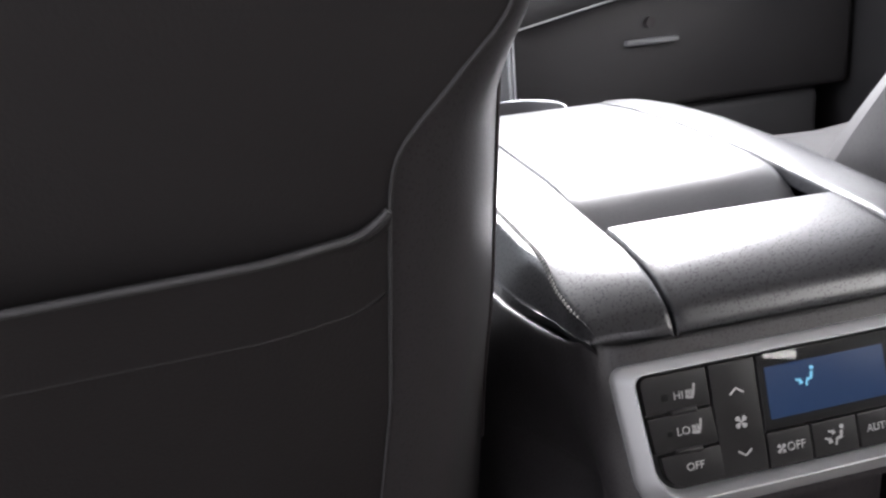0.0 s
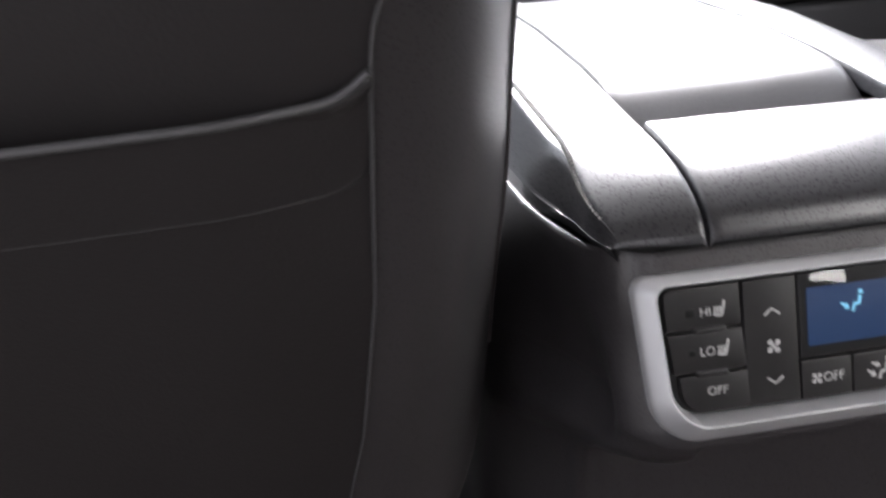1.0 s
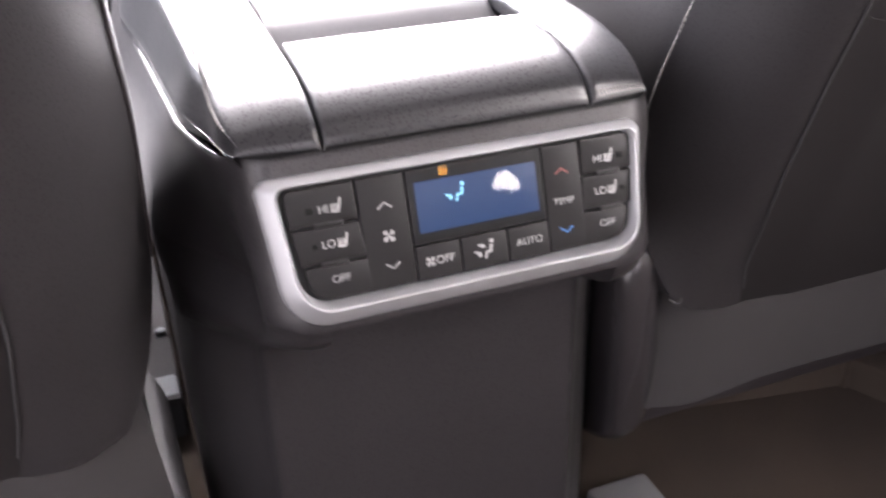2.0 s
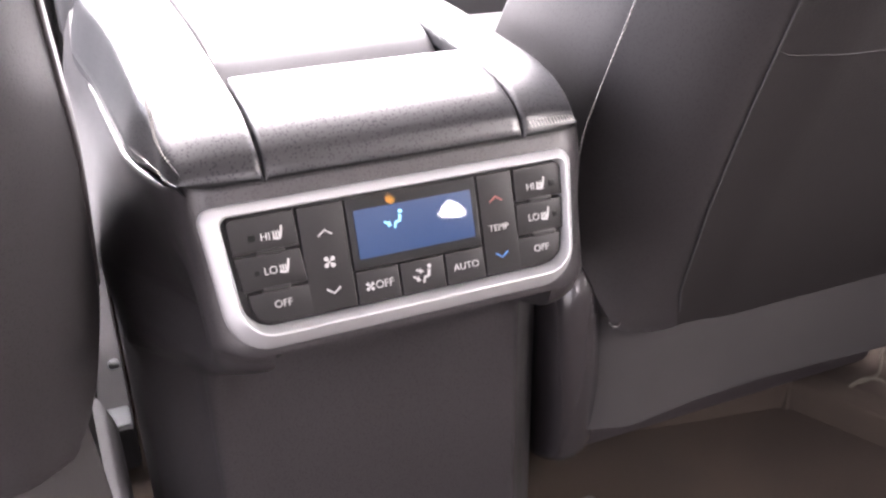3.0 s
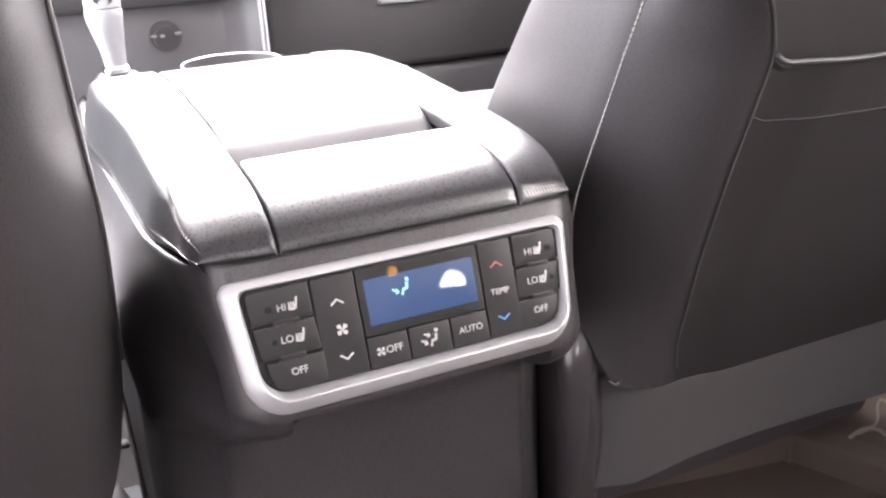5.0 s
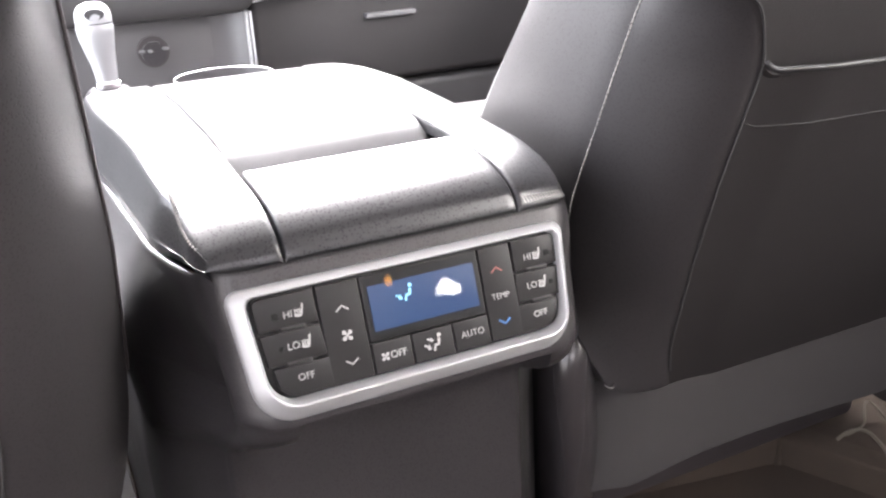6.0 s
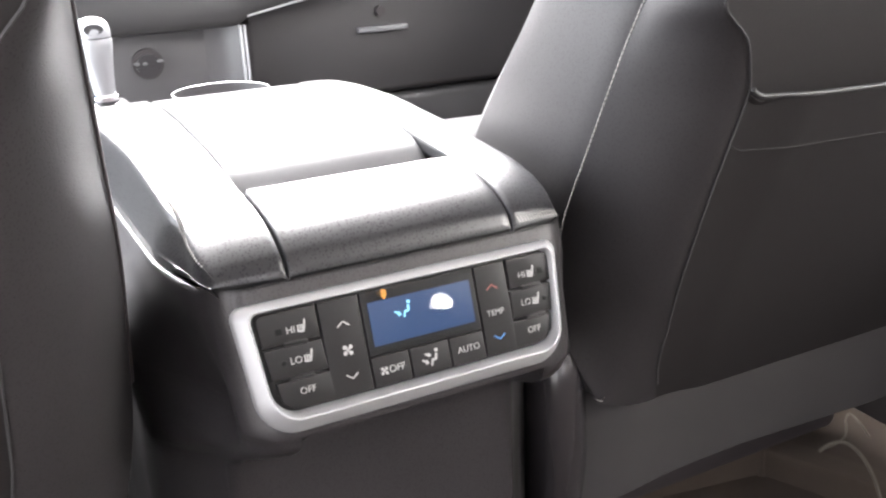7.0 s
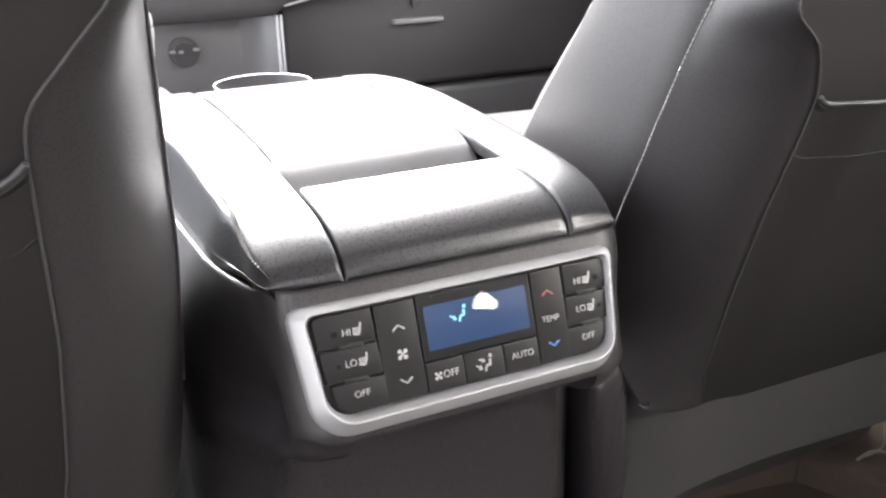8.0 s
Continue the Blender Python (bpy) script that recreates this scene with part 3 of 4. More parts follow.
# seat heater keys: high, low and off, at both ends of the panel
for s in (-1, 1):
    x_in, x_out = 0.0596, 0.0925 if s < 0 else 0.0880

    def ends(a, b):
        return (a, b) if s > 0 else (-b, -a)

    cx = -0.0745 if s < 0 else 0.0690
    near = ends(x_in, x_out)
    hi = button(taper(rounded(*near, -0.0066, 0.0110, (0.0008, 0.0008, 0.0034 if s > 0 else 0.0008, 0.0008 if s > 0 else 0.0034))), "black seat heater key marked HI with an indicator")
    legend("HI", cx - 0.0004, 0.0000, 0.0053, hi)
    printed(SEAT_SIGN, cx + 0.0056, 0.0007, hi, scale=0.68)
    led = s * 0.0815
    part("indicator", slab(rounded(led - 0.0018, led + 0.0018, -0.0014, 0.0020, 0.0005, 3), -0.0003, 0.001, 0.0002), LED_OFF, hi, "small unlit indicator")
    lo = button(taper(rounded(*near, -0.0250, -0.0080, 0.0008)), "black seat heater key marked LO with an indicator")
    legend("LO", cx - 0.0004, -0.0166, 0.0053, lo)
    printed(SEAT_SIGN, cx + 0.0064, -0.0160, lo, scale=0.68)
    part("indicator", slab(rounded(led - 0.0013, led + 0.0013, -0.0180, -0.0154, 0.0005, 3), -0.0003, 0.001, 0.0002), LED_OFF, lo, "small unlit indicator")
    far = ends(x_in, x_out - 0.002)
    off = button(taper(rounded(*far, -0.0425, -0.0264, (0.0008 if s > 0 else 0.0090, 0.0090 if s > 0 else 0.0008, 0.0008, 0.0008))), "black seat heater key marked OFF")
    legend("OFF", cx + (0.0030 if s < 0 else 0.0020), -0.0336, 0.0052, off)
    # raised finger bars between the keys
    for z in (-0.0073, -0.0257):
        # no groove is cut: a near-black plate paints its shade round the bar
        part("finger_slot", slab(rounded(s * 0.0735 - 0.0071, s * 0.0735 + 0.0071, z - 0.0015, z + 0.0015, 0.0009, 4), -0.0003, 0.003, 0.0003), GAP, climate, "dark plate drawn as the groove shade round the ridge")
        part("finger_bar", slab(rounded(s * 0.0735 - 0.0066, s * 0.0735 + 0.0066, z - 0.0011, z + 0.0011, 0.0007, 4), -0.0012, 0.003, 0.0006), BUTTON, climate, "raised ridge between the keys")

fan = button(rounded(-0.0582, -0.0345, -0.0428, 0.0110, 0.0008), "black fan speed rocker with up and down arrows")
printed(CHEVRON_UP, -0.0458, -0.0032, fan)
printed(fan_sign(0.0034), -0.0457, -0.0181, fan)
printed(CHEVRON_DOWN, -0.0457, -0.0327, fan)
temp = button(rounded(0.0378, 0.0582, -0.0428, 0.0110, 0.0008), "black temperature rocker with a red and a blue arrow")
printed(CHEVRON_UP, 0.0476, -0.0026, temp, PRINT_RED)
legend("TEMP", 0.0474, -0.0180, 0.0048, temp)
printed(CHEVRON_DOWN, 0.0474, -0.0328, temp, PRINT_BLUE)
fan_off = button(rounded(-0.0337, -0.0109, -0.0434, -0.0262, 0.0008), "black key with a fan sign and OFF")
printed(fan_sign(0.0026), -0.0270, -0.0346, fan_off)
legend("OFF", -0.0193, -0.0346, 0.0056, fan_off)
mode = button(rounded(-0.0101, 0.0141, -0.0434, -0.0262, 0.0008), "black air flow key with a seated figure sign")
printed(PERSON_SIGN + FEET_ARROW + FACE_ARROW, 0.0022, -0.0348, mode, scale=0.85)
auto = button(rounded(0.0149, 0.0370, -0.0434, -0.0262, 0.0008), "black key marked AUTO")
legend("AUTO", 0.0262, -0.0345, 0.0052, auto)

display = part("display", slab(rounded(-0.0337, 0.0370, -0.0254, 0.0110, 0.0008), 0.0002, 0.0036, 0.0006), GAP, climate, "blue backlit display behind a glossy window")
part("screen", slab(rounded(-0.0300, 0.0335, -0.0202, 0.0046, 0.0006), -0.0002, 0.0015, 0.0001), BACKLIGHT, display, "glowing blue liquid crystal screen")
printed(PERSON_SIGN + FEET_ARROW, -0.0092, -0.0038, display, SEGMENT, "segment", y=-0.0003, scale=0.82)


def lens(x0, x1, z0, z1, radius):
    cx, cz = (x0 + x1) / 2, (z0 + z1) / 2
    lip = -0.0012
    crown = (max(x1 - x0, z1 - z0) / 2) ** 2 / 2 / radius

    def y(x, z):
        return lip - crown + ((x - cx) ** 2 + (z - cz) ** 2) / 2 / radius
    front = [[(x, y(x, z), z) for x in np.linspace(x0, x1, 25)] for z in np.linspace(z0, z1, 13)]
    return sheet(front)


part("window", lens(-0.0337, 0.0370, -0.0254, 0.0110, 0.60), GLASS, display, "clear glossy window").visible_shadow = False


# ---- front seats ----
SLOPE = 0.394
BACK_Y, BACK_Z = -0.0615, 0.586


def back_y(z):
    """Where the reclined back board lies at a height."""
    return BACK_Y - (z - BACK_Z) * SLOPE


# the piping round the back board, as distance from the car's middle by height
PIPE_LEFT = eased([(0.30, 0.245), (0.36, 0.2300), (0.42, 0.2190), (0.50, 0.2110), (0.573, 0.2090), (0.588, 0.2085), (0.596, 0.2080), (0.605, 0.2065), (0.613, 0.2020), (0.621, 0.1945), (0.634, 0.1835), (0.644, 0.1740), (0.68, 0.160), (0.80, 0.165)], 0.006)
PIPE_RIGHT = eased([(0.30, 0.245), (0.36, 0.2230), (0.44, 0.2120), (0.51, 0.2072), (0.545, 0.2066), (0.583, 0.2058), (0.591, 0.2040), (0.600, 0.1995), (0.610, 0.1945), (0.622, 0.1870), (0.636, 0.1665), (0.642, 0.1600), (0.80, 0.160)], 0.006)
CORNER_Y = eased([(0.30, 0.046), (0.338, 0.044), (0.36, 0.052), (0.39, 0.062), (0.42, 0.067), (0.48, 0.052), (0.524, 0.030), (0.57, 0.010), (0.624, -0.0150), (0.70, -0.060), (0.80, -0.10), (1.08, -0.20)], 0.03)
CORNER_X = eased([(0.32, 0.190), (0.335, 0.178), (0.35, 0.169), (0.384, 0.159), (0.413, 0.1535), (0.50, 0.1497), (0.62, 0.1550), (0.80, 0.165)], 0.03)
FRONT_Y = eased([(0.30, 0.300), (0.42, 0.245), (0.48, 0.215), (0.524, 0.188), (0.538, 0.179), (0.589, 0.137), (0.634, 0.098), (0.70, 0.06), (0.80, 0.01), (1.08, -0.10)], 0.03)
BOTTOM = eased([(0.10, 0.345), (0.15, 0.338), (0.175, 0.330), (0.218, 0.3170), (0.277, 0.3100), (0.433, 0.2975), (0.62, 0.288)], 0.02)


STEEL = worn(material("bare_rail_steel", (0.030, 0.028, 0.028), 0.8, 0.0), (0.030, 0.028, 0.028), 900, 0.2, 0.2, 20, False, (0.75, 0.85))


RAIL_GREY = worn(material("pale_grey_rail_plastic", (0.15, 0.158, 0.165), 0.6), (0.15, 0.158, 0.165), 900, 0.2)


def front_seat(label, s, m):
    """A front seat seen from behind: s is -1 for the driver's, 1 for the passenger's."""
    seat = thing("front_seat", label, "car seat", m, "front seats")
    PIPE_X = PIPE_LEFT if s < 0 else PIPE_RIGHT
    heights = [0.308, 0.314, 0.320, 0.325, 0.330, 0.335, 0.342, 0.352, 0.365, 0.38] + list(np.linspace(0.395, 0.80, 56)) + [0.87, 0.94, 1.01, 1.08]
    # bolster wrapped round the inner rear corner, from the piping to the corner seam
    rows = []
    for z in heights:
        px, cx, cy, by = PIPE_X(z), CORNER_X(z), CORNER_Y(z), back_y(z)
        px = max(px, cx + 0.004)
        row = []
        for f in np.linspace(0, 1, 15):
            x = px + (cx - px) * f
            y = by + (cy - by) * f ** 1.7 - (0.0015 if s > 0 else 0.006) * math.sin(math.pi * f) ** 2
            dx = 0.004 * math.sin(math.pi * f) * f
            row.append((s * (x - dx), y, max(z, BOTTOM(x)) if z < 0.36 else z))
        row[0] = (s * (px + 0.0006), by + 0.0006, row[0][2])
        rows.append(row)
    part("rear_bolster", sheet(rows), SEAT_LEATHER, seat, "black leather bolster round the rear corner")
    # side facing the console
    rows = []
    for z in heights:
        cx, cy, fy = CORNER_X(z), CORNER_Y(z), FRONT_Y(z) - (0.070 if s < 0 else 0)
        z = max(z, 0.334)
        row = [(s * (cx + 0.003), cy + 0.001, z), (s * (cx + 0.0005), cy + 0.0025, z)]
        for f in np.linspace(0.06, 1, 12):
            bulge = (0.012 if s > 0 else 0.006) * math.sin(math.pi * f * 0.75)
            row.append((s * (cx - bulge + 0.014 * max(0, f - 0.82) / 0.18 + (0.005 * smooth(0.0, 0.8, f) if s < 0 else 0.0)), cy + (fy - cy) * f, z))
        row.append((s * (cx + 0.06), fy + 0.015, z))
        row.append((s * 0.56, fy - 0.005, z))
        rows.append(row)
    side = part("side_bolster", sheet(rows), SEAT_LEATHER, seat, "black leather side of the backrest facing the console", sharp=20)
    # outer side and rounded top
    rows = [[(s * 0.56, back_y(z) + 0.0005, z), (s * 0.572, back_y(z) + 0.012, z), (s * 0.580, 0.5 * (back_y(z) + FRONT_Y(z)), z), (s * 0.574, FRONT_Y(z) - 0.018, z), (s * 0.56, FRONT_Y(z) - 0.005, z)] for z in heights]
    part("outer_bolster", sheet(rows), SEAT_LEATHER, seat, "black leather outer side of the backrest")
    rows = []
    for f in np.linspace(0, 1, 14):
        x = 0.163 + (0.578 - 0.163) * f
        hump = 0.045 * (1 - abs(2 * f - 1) ** 4)
        y0, y1 = back_y(1.08) + 0.003, FRONT_Y(1.08) - 0.006
        rows.append([(s * x, y0 + (y1 - y0) * k, 1.078 + hump * math.sin(math.pi * k) ** 0.6) for k in np.linspace(0, 1, 9)])
    part("top_roll", sheet(rows), SEAT_LEATHER, seat, "rounded top of the backrest")
    seam = [(s * (CORNER_X(z) - 0.0004), CORNER_Y(z) + 0.0008, z) for z in np.linspace(0.42, 0.79, 80)]
    if s > 0:
        stitches(seam, 0.0030, 0.0011, 0.00045, side)
    else:
        part("edge_piping", tube([(x, y - 0.0003, z) for x, y, z in seam], 0.0013, 8), DULL, side, "thin black edge piping")
    # back board with its map pocket
    xs = [0.0, 0.06, 0.14, 0.25, 0.38, 0.5, 0.62, 0.75, 0.86, 0.94, 1.0]

    def board_rows(zs, proud, hollow=0.006):
        rows = []
        for z in zs:
            px = PIPE_X(z)
            rows.append([(s * (px + (0.56 - px) * f), back_y(z) + hollow * math.sin(math.pi * f) - proud(f, z), z) for f in xs])
        return rows

    part("back_board", sheet(board_rows([*np.linspace(0.56, 0.80, 20), 0.87, 0.94, 1.01, 1.08], lambda f, z: 0.0)), BOARD, seat, "flat black back board")
    pipe = [(s * PIPE_X(z), back_y(z) - 0.0004, z) for z in np.linspace(0.335, 0.79, 90)]
    part("piping", tube(pipe, 0.0007, 8), PIPING, seat, "raised piping round the back board")

    P0 = PIPE_X(0.588) + 0.0005

    fall, reach, depth = (0.0085, 0.226, 0.0345) if s < 0 else (0.0058, 0.219, 0.0395)

    def lip_z(x):
        t = min(1, max(0, (x - P0) / (reach - P0)))
        return 0.591 - fall * (1 - (1 - t) ** 2.2) - 0.035 * max(0, x - 0.226)

    rows = []
    for f in np.linspace(0, 1, 44) ** 1.8:
        x = P0 + (0.55 - P0) * f
        z = lip_z(x)
        stand = 0.0008 + 0.010 * smooth(0, 0.14, f)
        row = [(s * x, back_y(z) + 0.008, z - 0.014), (s * x, back_y(z) - stand * 0.6, z - 0.006), (s * x, back_y(z) - stand * 0.85, z - 0.0022), (s * x, back_y(z) - stand, z - 0.0016), (s * x, back_y(z - 0.0028) - stand - 0.0003, z - 0.0028), (s * x, back_y(z - 0.005) - stand - 0.0002, z - 0.0050), (s * x, back_y(z - 0.008) - stand, z - 0.008)]
        for k in np.linspace(0.15, 1, 8):
            zz = z - 0.008 - (depth - 0.008) * k
            row.append((s * (x + (PIPE_X(zz) - PIPE_X(0.588)) * (1 - f)), back_y(zz) - stand + 0.001 * k, zz))
        rows.append(row)
    pocket = part("map_pocket", sheet(rows), BOARD, seat, "black map pocket with a rolled lip")
    lip = [(s * x, back_y(lip_z(x)) - 0.0008 - 0.010 * smooth(0, 0.14, (x - P0) / (0.55 - P0)) - 0.0006, lip_z(x) - 0.0024) for x in P0 + (0.55 - P0) * np.linspace(0, 1, 60) ** 1.8]
    part("pocket_lip", tube(lip, [0.0004 + 0.0011 * smooth(0, 0.012, k / 59) for k in range(60)], 10), PIPING, pocket, "smooth rolled lip")
    rows = []
    for f in np.linspace(0, 1, 44) ** 1.8:
        x0 = P0 + (0.55 - P0) * f
        z0 = lip_z(x0) - depth - 0.0002
        row = []
        for k in np.linspace(0, 1, 18):
            z = z0 + (BOTTOM(max(x0, 0.215)) - 0.0006 - z0) * k
            px = PIPE_X(z)
            x = px - 0.001 + (0.56 - px) * f
            stand = (0.0008 + 0.010 * smooth(0, 0.14, f)) * (1 - 0.7 * k) - 0.0005 - 0.0020 * smooth(0, 0.1, f)
            row.append((s * x, back_y(z) - stand, z))
        row.append((s * x, back_y(z) + 0.05, z - 0.002))
        rows.append(row)
    part("lower_board", sheet(rows), BOARD, seat, "black pocket board below a hemmed edge")
    hem_line = []
    for f in np.linspace(0.02, 1, 70) ** 1.4:
        x, z = P0 + (0.55 - P0) * f, lip_z(P0 + (0.55 - P0) * f) - depth
        hem_line.append((s * (x + (PIPE_X(z) - PIPE_X(0.588)) * (1 - f)), back_y(z) + 0.0006 - 0.010 * smooth(0, 0.14, f), z))
    part("hem", tube(hem_line, 0.00060, 8), BOARD, pocket, "turned hem across the pocket")
    # felt flap below the backrest
    rows = []
    hem = eased([(0.15, 0.224), (0.166, 0.227), (0.211, 0.236), (0.260, 0.243), (0.333, 0.245), (0.503, 0.237), (0.60, 0.237)], 0.022)
    for f in np.linspace(0, 1, 24):
        x = 0.176 + 0.40 * f
        top = BOTTOM(x) + 0.03
        side_in = 0.02 * (1 - smooth(0, 0.10, f))
        rows.append([(s * (x - 0.010 * k * (1 - smooth(0, 0.2, f))), 0.044 + 0.004 * k + side_in, top + (hem(x) - 0.006 - top) * k) for k in np.linspace(0, 1, 10)] + [(s * (x - 0.010 * (1 - smooth(0, 0.2, f))), 0.062 + side_in, hem(x) - 0.009), (s * x, 0.078, hem(x) - 0.004)])
    part("rear_flap", sheet(rows), FELT, seat, "charcoal felt flap under the backrest")
    if s > 0:
        tab = curve([(0.176, 0.0445, 0.3350), (0.1790, 0.0430, 0.3320), (0.1825, 0.0425, 0.3318), (0.1850, 0.0435, 0.3345)], 10)
        part("pull_tab", tube(tab, [0.0007, 0.0011, 0.0013, 0.0014, 0.0014, 0.0014, 0.0013, 0.0012, 0.0010, 0.0006], 8), BOARD, seat, "small curled tab of the seat cover")
    # recliner shield at the inner hinge
    path = [(0.164, 0.086, 0.398), (0.154, 0.074, 0.385), (0.146, 0.062, 0.366), (0.1425, 0.0565, 0.345), (0.143, 0.056, 0.31), (0.147, 0.059, 0.27), (0.150, 0.066, 0.23), (0.1515, 0.074, 0.200), (0.153, 0.095, 0.180), (0.155, 0.135, 0.165)]
    if s < 0:
        path = [(0.176, 0.135, 0.222), (0.166, 0.105, 0.220), (0.160, 0.090, 0.212), (0.159, 0.084, 0.19), (0.160, 0.083, 0.14), (0.160, 0.084, 0.06)]
    rows = []
    for x, y, z in curve(path, 26):
        rows.append([(s * (x + dx), y + dy, z) for dx, dy in ((0.040, 0.012), (0.036, 0.003), (0.029, -0.003), (0.020, -0.006), (0.011, -0.006), (0.004, -0.002), (0.0005, 0.004), (0.0, 0.012), (0.002, 0.06), (0.004, 0.14))])
    part("recliner_shield", sheet(rows), SHIELD if s > 0 else BOARD, seat, "curved black plastic hinge shield")
    # cushion
    rows = []
    g = 0.184 if s < 0 else 0.154
    for y in np.linspace(0.14, 0.60, 16):
        top = (0.425 if s > 0 else 0.365) + 0.045 * smooth(0.14, 0.48, y) - 0.05 * smooth(0.53, 0.60, y)
        rows.append([(s * x, y, z) for x, z in ((g + 0.012, 0.24), (g + 0.006, 0.28), (g, top - 0.05), (g, top - 0.014), (g + 0.012, top), (g + 0.035, top + 0.006), (0.24, top - 0.004), (0.27, top - 0.02), (0.40, top - 0.024), (0.52, top - 0.012), (0.56, top), (0.60, top - 0.02), (0.61, 0.26))])
    rows.append([(x, 0.605, 0.26 + (z - 0.26) * 0.6) for x, y, z in rows[-1]])
    part("cushion", sheet(rows), SEAT_LEATHER, seat, "black leather seat cushion")
    part("seat_base", boxed((s * 0.400 - 0.180, 0.14, 0.13), (s * 0.38 + 0.20, 0.56, 0.26), 0.01), DULL, seat)
    for x, w in ((0.181, 0.029), (0.555, 0.024)):
        part("seat_rail", boxed((s * x - w, 0.38 if x < 0.3 else 0.16, FLOOR - 0.001 - (m.translation.z)), (s * x + w, 0.80, 0.10), 0.006), STEEL, seat, "bare steel seat rail")
        if x < 0.3:
            part("rail_cap", boxed((s * x - 0.027, 0.385, 0.088), (s * x + 0.027, 0.420, 0.1025), 0.004), RAIL_GREY, seat, "pale grey rail end cap")
            part("rail_bolt", tube([(s * (x - 0.02), 0.50, 0.098), (s * (x - 0.02), 0.50, 0.105), (s * (x - 0.02), 0.50, 0.107)], [0.006, 0.006, 0.004], 12), RAIL_GREY, seat, "bright bolt head")
    return seat


front_seat("raised black leather driver seat with a map pocket in its back", -1, pose(0, 0, 0))
front_seat("black leather front passenger seat with a map pocket in its back", 1, pose(0, 0.0275, -0.028))

# ---- dashboard ----
dash = thing("dashboard", "dark plastic dashboard with a shelf over the footwell", "dashboard")
part("upper_body", boxed((-0.735, 0.925, 0.60), (0.735, 1.58, 0.86), 0.04, 4), DASH, dash)
rows = []
for x in np.linspace(-0.735, 0.735, 120):
    z = 0.516 + 0.012 * smooth(0.138, 0.150, x) + 0.19 * max(0, x - 0.145)
    z = min(z, 0.575)
    rows.append([(x, 0.935, z + 0.10), (x, 0.902, z + 0.050), (x, 0.896, z + 0.04), (x, 0.893, z + 0.012), (x, 0.897, z + 0.003), (x, 0.91, z), (x, 1.02, z + 0.006)])
part("shelf", sheet(rows), SHELF, dash, "dark shelf lip across the dashboard")
edge = [(x, 0.8955, min(0.575, 0.528 + 0.19 * (x - 0.145)) + 0.0015) for x in np.linspace(0.15, 0.55, 20)]
part("shelf_trim", tube(edge, 0.0016, 6), SILVER, dash, "thin silver line under the shelf")
part("centre_face", boxed((-0.145, 0.932, 0.36), (0.138, 1.02, 0.53), 0.01), FASCIA, dash)
rows = []
for z in np.linspace(0.36, 0.520, 10):
    rows.append([(0.085, 0.9325, z), (0.105, 0.931, z), (0.120, 0.926, z), (0.131, 0.918, z), (0.1385, 0.909, z)])
part("stack_flank", sheet(rows), FASCIA, dash, "rounded flank of the centre stack")
for x0, x1 in ((0.1385, 0.1420), (0.1440, 0.1480)):
    part("stack_edge", boxed((x0, 0.903, 0.36), (x1, 0.96, 0.5175), 0.0012), SILVER, dash, "thin silver upright edge")
LATCH = worn(material("grey_latch_plastic", (0.16, 0.16, 0.165), 0.5), (0.16, 0.16, 0.165), 900, 0.2)
part("glove_box", boxed((0.155, 0.945, 0.382), (0.732, 1.02, 0.585), 0.012, 3), DASH, dash, "dark glove box door")
glove = dash.children[-1]
part("glove_handle", boxed((0.335, 0.934, 0.484), (0.422, 0.950, 0.492), 0.003), LATCH, glove, "narrow grey latch handle")
part("glove_lock", tube([(0.3756, 0.936, 0.516), (0.3756, 0.947, 0.516)], 0.008, 16), DULL, glove)
part("knee_panel", boxed((-0.735, 0.95, 0.30), (-0.150, 1.05, 0.58), 0.02, 3), DASH, dash)
part("lower_panel", boxed((0.152, 0.958, 0.27), (0.690, 1.025, 0.380), 0.018, 4), FASCIA, dash, "grey panel under the glove box")
part("footwell_back", boxed((0.152, 1.03, FLOOR), (0.735, 1.10, 0.40), 0.01), DASH, dash)
MARK = material("pale_worn_print", (0.13, 0.13, 0.13), 0.5)
socket = thing("power_socket", "round black power socket with a hinged cap", "power socket")
part("ring", tube([(0.0068, 0.926, 0.473), (0.0068, 0.934, 0.473)], 0.0220, 24), DULL, socket)
part("cap", tube([(0.0068, 0.922, 0.471), (0.0068, 0.930, 0.471)], 0.0165, 24), PLASTIC, socket)
for dx, w, dz in ((-0.0165, 0.0042, 0.0), (0.0165, 0.0046, 0.0012), (-0.005, 0.0035, -0.0008)):
    part("tab", boxed((0.0068 + dx - w, 0.9185, 0.4735 + dz), (0.0068 + dx + w, 0.923, 0.4775 + dz), 0.0015), MARK, socket, "pale printed mark")

# ---- gear lever ----
lever = thing("gear_lever", "silver gear lever with a dark top standing on the console", "gear lever")
stalk = [(-0.0905, 0.585, 0.488), (-0.0908, 0.584, 0.500), (-0.0915, 0.583, 0.515), (-0.0928, 0.5825, 0.530), (-0.0937, 0.582, 0.544), (-0.0936, 0.582, 0.5548)]
part("grip", tube(curve(stalk, 16), [float(r) for r in np.interp(np.linspace(0, 1, 16), (0, 0.15, 0.38, 0.6, 0.82, 0.94, 1.0), (0.0106, 0.0108, 0.0125, 0.0156, 0.0184, 0.0186, 0.0180))], 24), GREY_METAL, lever, "bright silver grip")
part("knob_groove", tube([(-0.0936, 0.582, 0.5535), (-0.0935, 0.582, 0.5570)], 0.0172, 24), GAP, lever, "dark parting line")
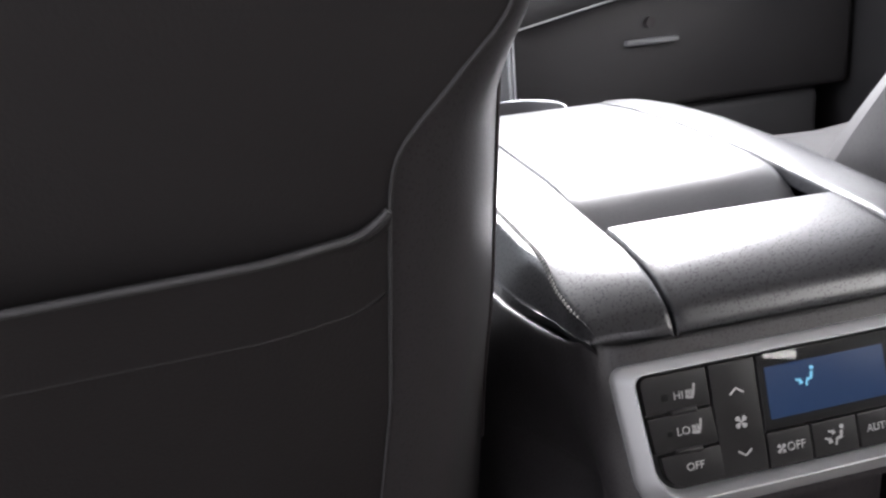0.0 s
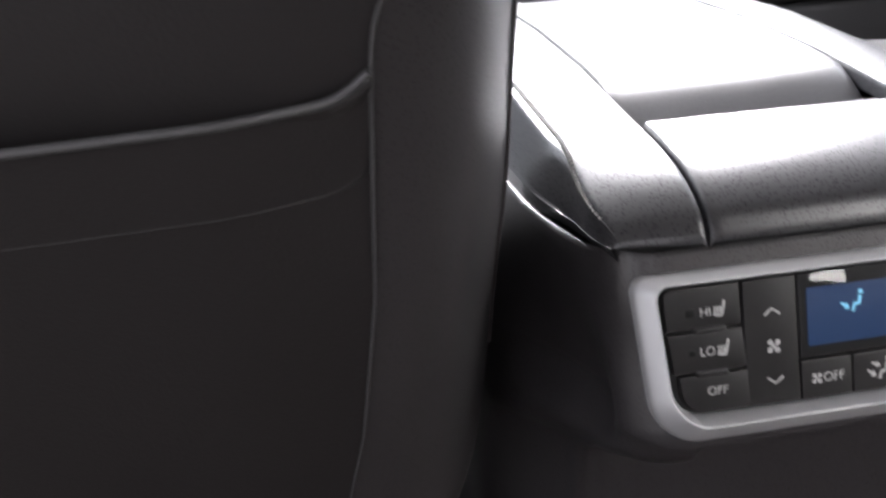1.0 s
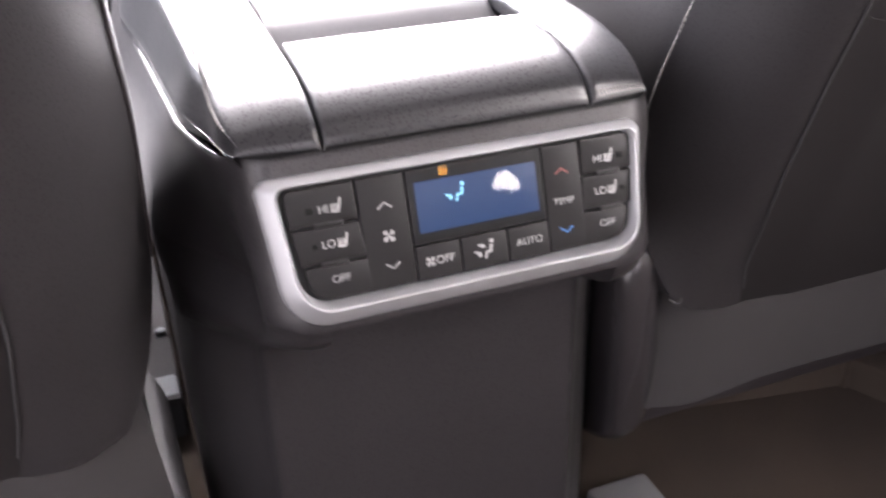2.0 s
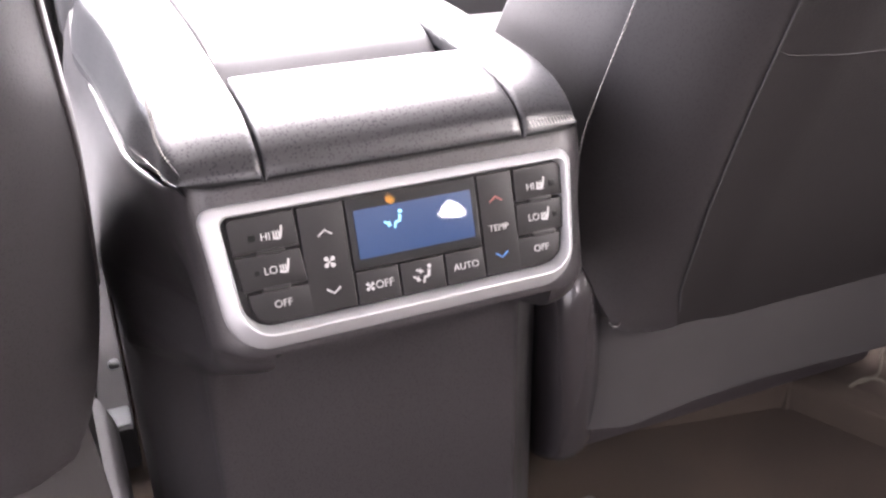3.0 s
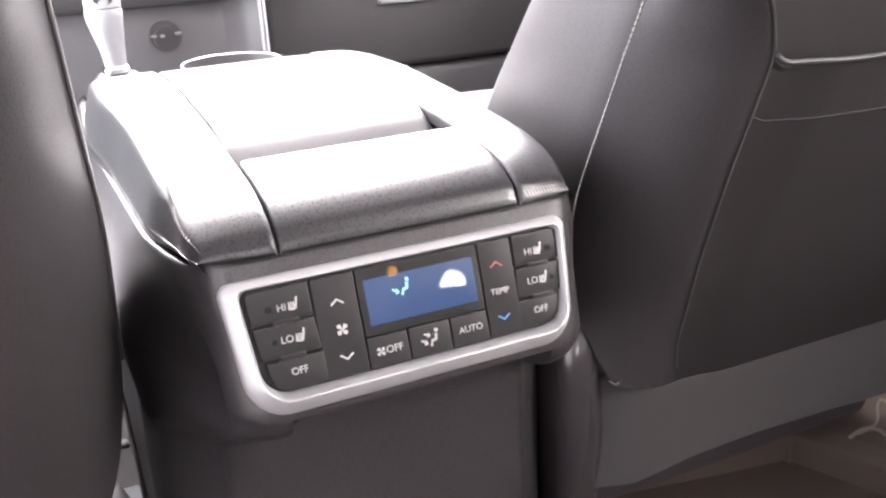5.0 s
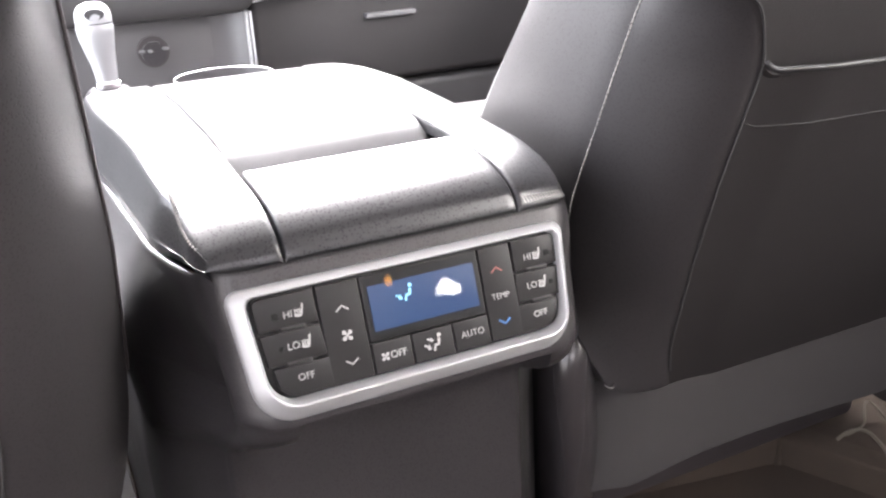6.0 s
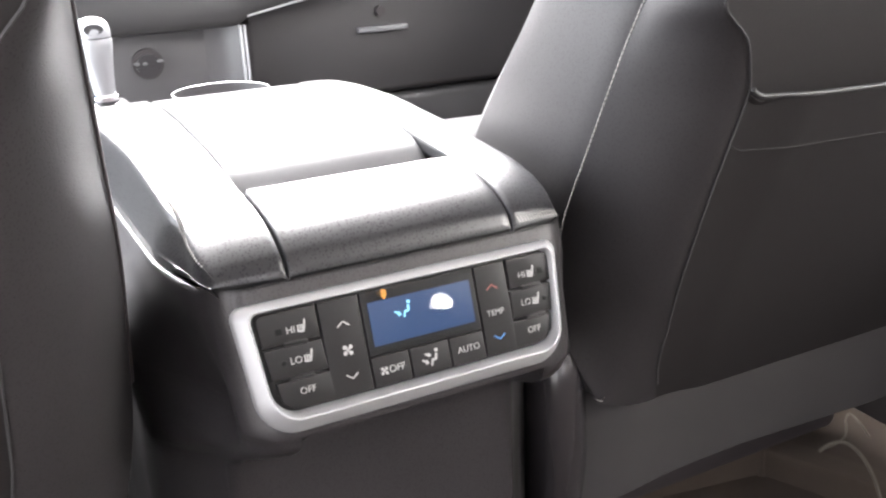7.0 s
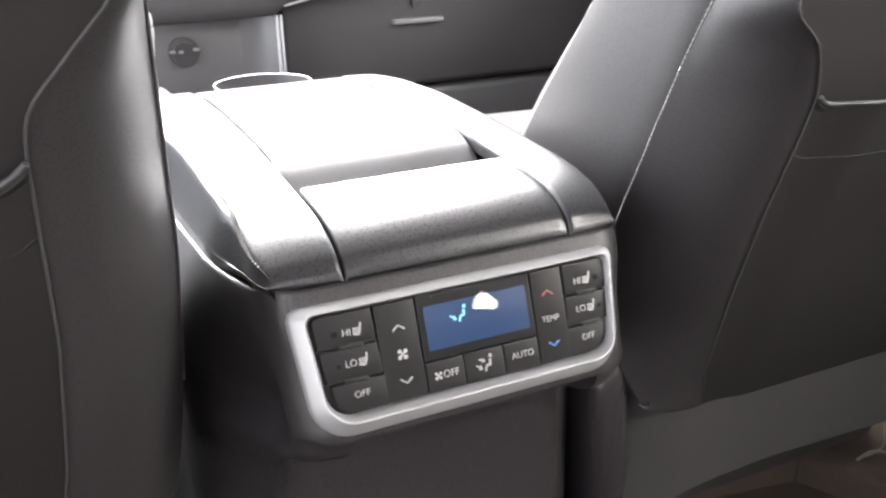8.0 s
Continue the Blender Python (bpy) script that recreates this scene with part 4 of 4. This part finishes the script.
part("knob_top", tube(curve([(-0.0935, 0.582, 0.5560), (-0.0935, 0.582, 0.5640), (-0.0934, 0.582, 0.5710), (-0.0934, 0.582, 0.5760)], 9), [0.0179, 0.0181, 0.0180, 0.0176, 0.0168, 0.0155, 0.0135, 0.0105, 0.0050], 24), GREY_METAL, lever, "domed silver top")
plate = [(-0.0934 + 0.0098 * math.cos(a), 0.0056 * math.sin(a)) for a in np.linspace(0, 2 * math.pi, 24, endpoint=False)]
part("release_button", capped([[(x, 0.5648 + 10.0 * (x + 0.0934) ** 2 + d, 0.5650 + z) for x, z in plate] for d in (0.004, -0.0006)]), PIPING, lever, "dark release button")
part("collar", tube([(-0.0905, 0.5855, 0.4885), (-0.0905, 0.5855, 0.4905), (-0.0905, 0.585, 0.4950), (-0.0905, 0.585, 0.4965)], [0.0135, 0.0142, 0.0140, 0.0118], 24), CHROME, lever, "chrome collar")
part("base_plate", tube([(-0.0905, 0.587, 0.462), (-0.0905, 0.587, 0.4790), (-0.0905, 0.586, 0.4860), (-0.0905, 0.5855, 0.4895)], [0.030, 0.027, 0.021, 0.014], 24), PLASTIC, lever, "black base under the collar")

# ---- driver's footwell ----
# made-up pale sheet that bounces light up onto the console flank
mat = thing("floor_mat", "grey sheet added on the driver footwell floor to brighten the console flank", "floor mat")
RUBBER = worn(material("worn_grey_rubber", (0.13, 0.13, 0.13), 0.8), (0.13, 0.13, 0.13), 700, 0.5, 0.3, 9)
part("mat", boxed((-0.640, 0.52, FLOOR), (-0.165, 1.30, FLOOR + 0.010), 0.004, 2), RUBBER, mat)

# ---- floor clutter beside the console ----
rail_end = thing("seat_rail_cover", "grey plastic seat rail end cover on the carpet", "rail cover")
part("cap", boxed((0.168, 0.095, FLOOR - 0.001), (0.2290, 0.152, FLOOR + 0.014), 0.005, 3), RUBBER, rail_end)
part("tongue", boxed((0.125, 0.130, FLOOR - 0.001), (0.142, 0.168, FLOOR + 0.008), 0.003), RUBBER, rail_end)
step = thing("floor_step", "brown carpeted step round the rear footwell", "floor step")
edge = [(0.170, 0.262), (0.300, 0.232), (0.400, 0.212), (0.470, 0.200), (0.4975, 0.1935), (0.5040, 0.182), (0.520, 0.148), (0.540, 0.103), (0.580, 0.013), (0.620, -0.080), (0.640, -0.250), (0.640, -0.700)]
RISE = 0.0345


def step_row(k, p):
    """The riser, its rolled edge and the flat top, at one place along the edge; k turns from the rear-facing run to the side run."""
    out = Vector((math.sin(k), math.cos(k), 0))
    rows = [(0.0, -0.001), (0.0, RISE * 0.5), (0.0004, RISE - 0.004), (0.0018, RISE - 0.0012), (0.0045, RISE), (0.030, RISE + 0.0005)]
    return [Vector((p[0], p[1], FLOOR + h)) + out * d for d, h in rows]


line = curve([(x, y, 0) for x, y in edge], 90)
turns = [math.radians(72) * smooth(0.215, 0.165, p.y) for p in line]
HUMP = worn(material("dark_brown_carpet", (0.056, 0.041, 0.029), 0.95), (0.056, 0.041, 0.029), 1100, 0.9, 0.45, 9, distance=0.003)
part("riser", sheet([step_row(k, p) for k, p in zip(turns, line)]), HUMP, step, "carpet turned over the edge of the step")
bm = bmesh.new()
top = [(p.x + 0.029 * math.sin(k), p.y + 0.029 * math.cos(k)) for k, p in zip(turns, line)] + [(0.735, -0.700), (0.735, -0.43), (0.654, -0.43), (0.654, 0.62), (0.170, 0.62)]
bm.faces.new([bm.verts.new((x, y, FLOOR + RISE)) for x, y in top])
for v in [g for g in bmesh.ops.extrude_face_region(bm, geom=list(bm.faces))["geom"] if isinstance(g, bmesh.types.BMVert)]:
    v.co.z -= RISE - 0.001
part("raised_floor", bm, CARPET, step, "dark carpet of the raised floor under the seat")
part("corner_fold", tube(curve([(0.4965, 0.1915, FLOOR + 0.001), (0.4972, 0.1922, FLOOR + 0.015), (0.4985, 0.1935, FLOOR + RISE)], 10), [0.0042, 0.0034, 0.0028, 0.0024, 0.0022, 0.0020, 0.0020, 0.0020, 0.0018, 0.0014], 8), HUMP, step, "bunched carpet in the corner")
cable = thing("wiring_loop", "pale taped wiring loops on the raised carpet edge", "cable")
STRAP = worn(material("pale_woven_strap", (0.085, 0.074, 0.055), 0.6), (0.085, 0.074, 0.055), 1500, 0.4, 0.3, 30)
for path, r in (([(0.560, 0.160, FLOOR + 0.034), (0.579, 0.154, FLOOR + 0.046), (0.600, 0.172, FLOOR + 0.053), (0.611, 0.175, FLOOR + 0.054), (0.608, 0.156, FLOOR + 0.050), (0.615, 0.150, FLOOR + 0.036)], 0.0014),
                ([(0.545, 0.158, FLOOR + 0.036), (0.556, 0.151, FLOOR + 0.047), (0.564, 0.138, FLOOR + 0.051), (0.557, 0.112, FLOOR + 0.050), (0.541, 0.084, FLOOR + 0.046), (0.533, 0.066, FLOOR + 0.030)], 0.0019)):
    part("wire", tube(curve(path, 32), r, 8), STRAP, cable, "pale taped wire")
part("plug", boxed((0.632, 0.226, FLOOR - 0.001), (0.652, 0.246, FLOOR + 0.016), 0.004), DASH, cable, "dark plastic plug")
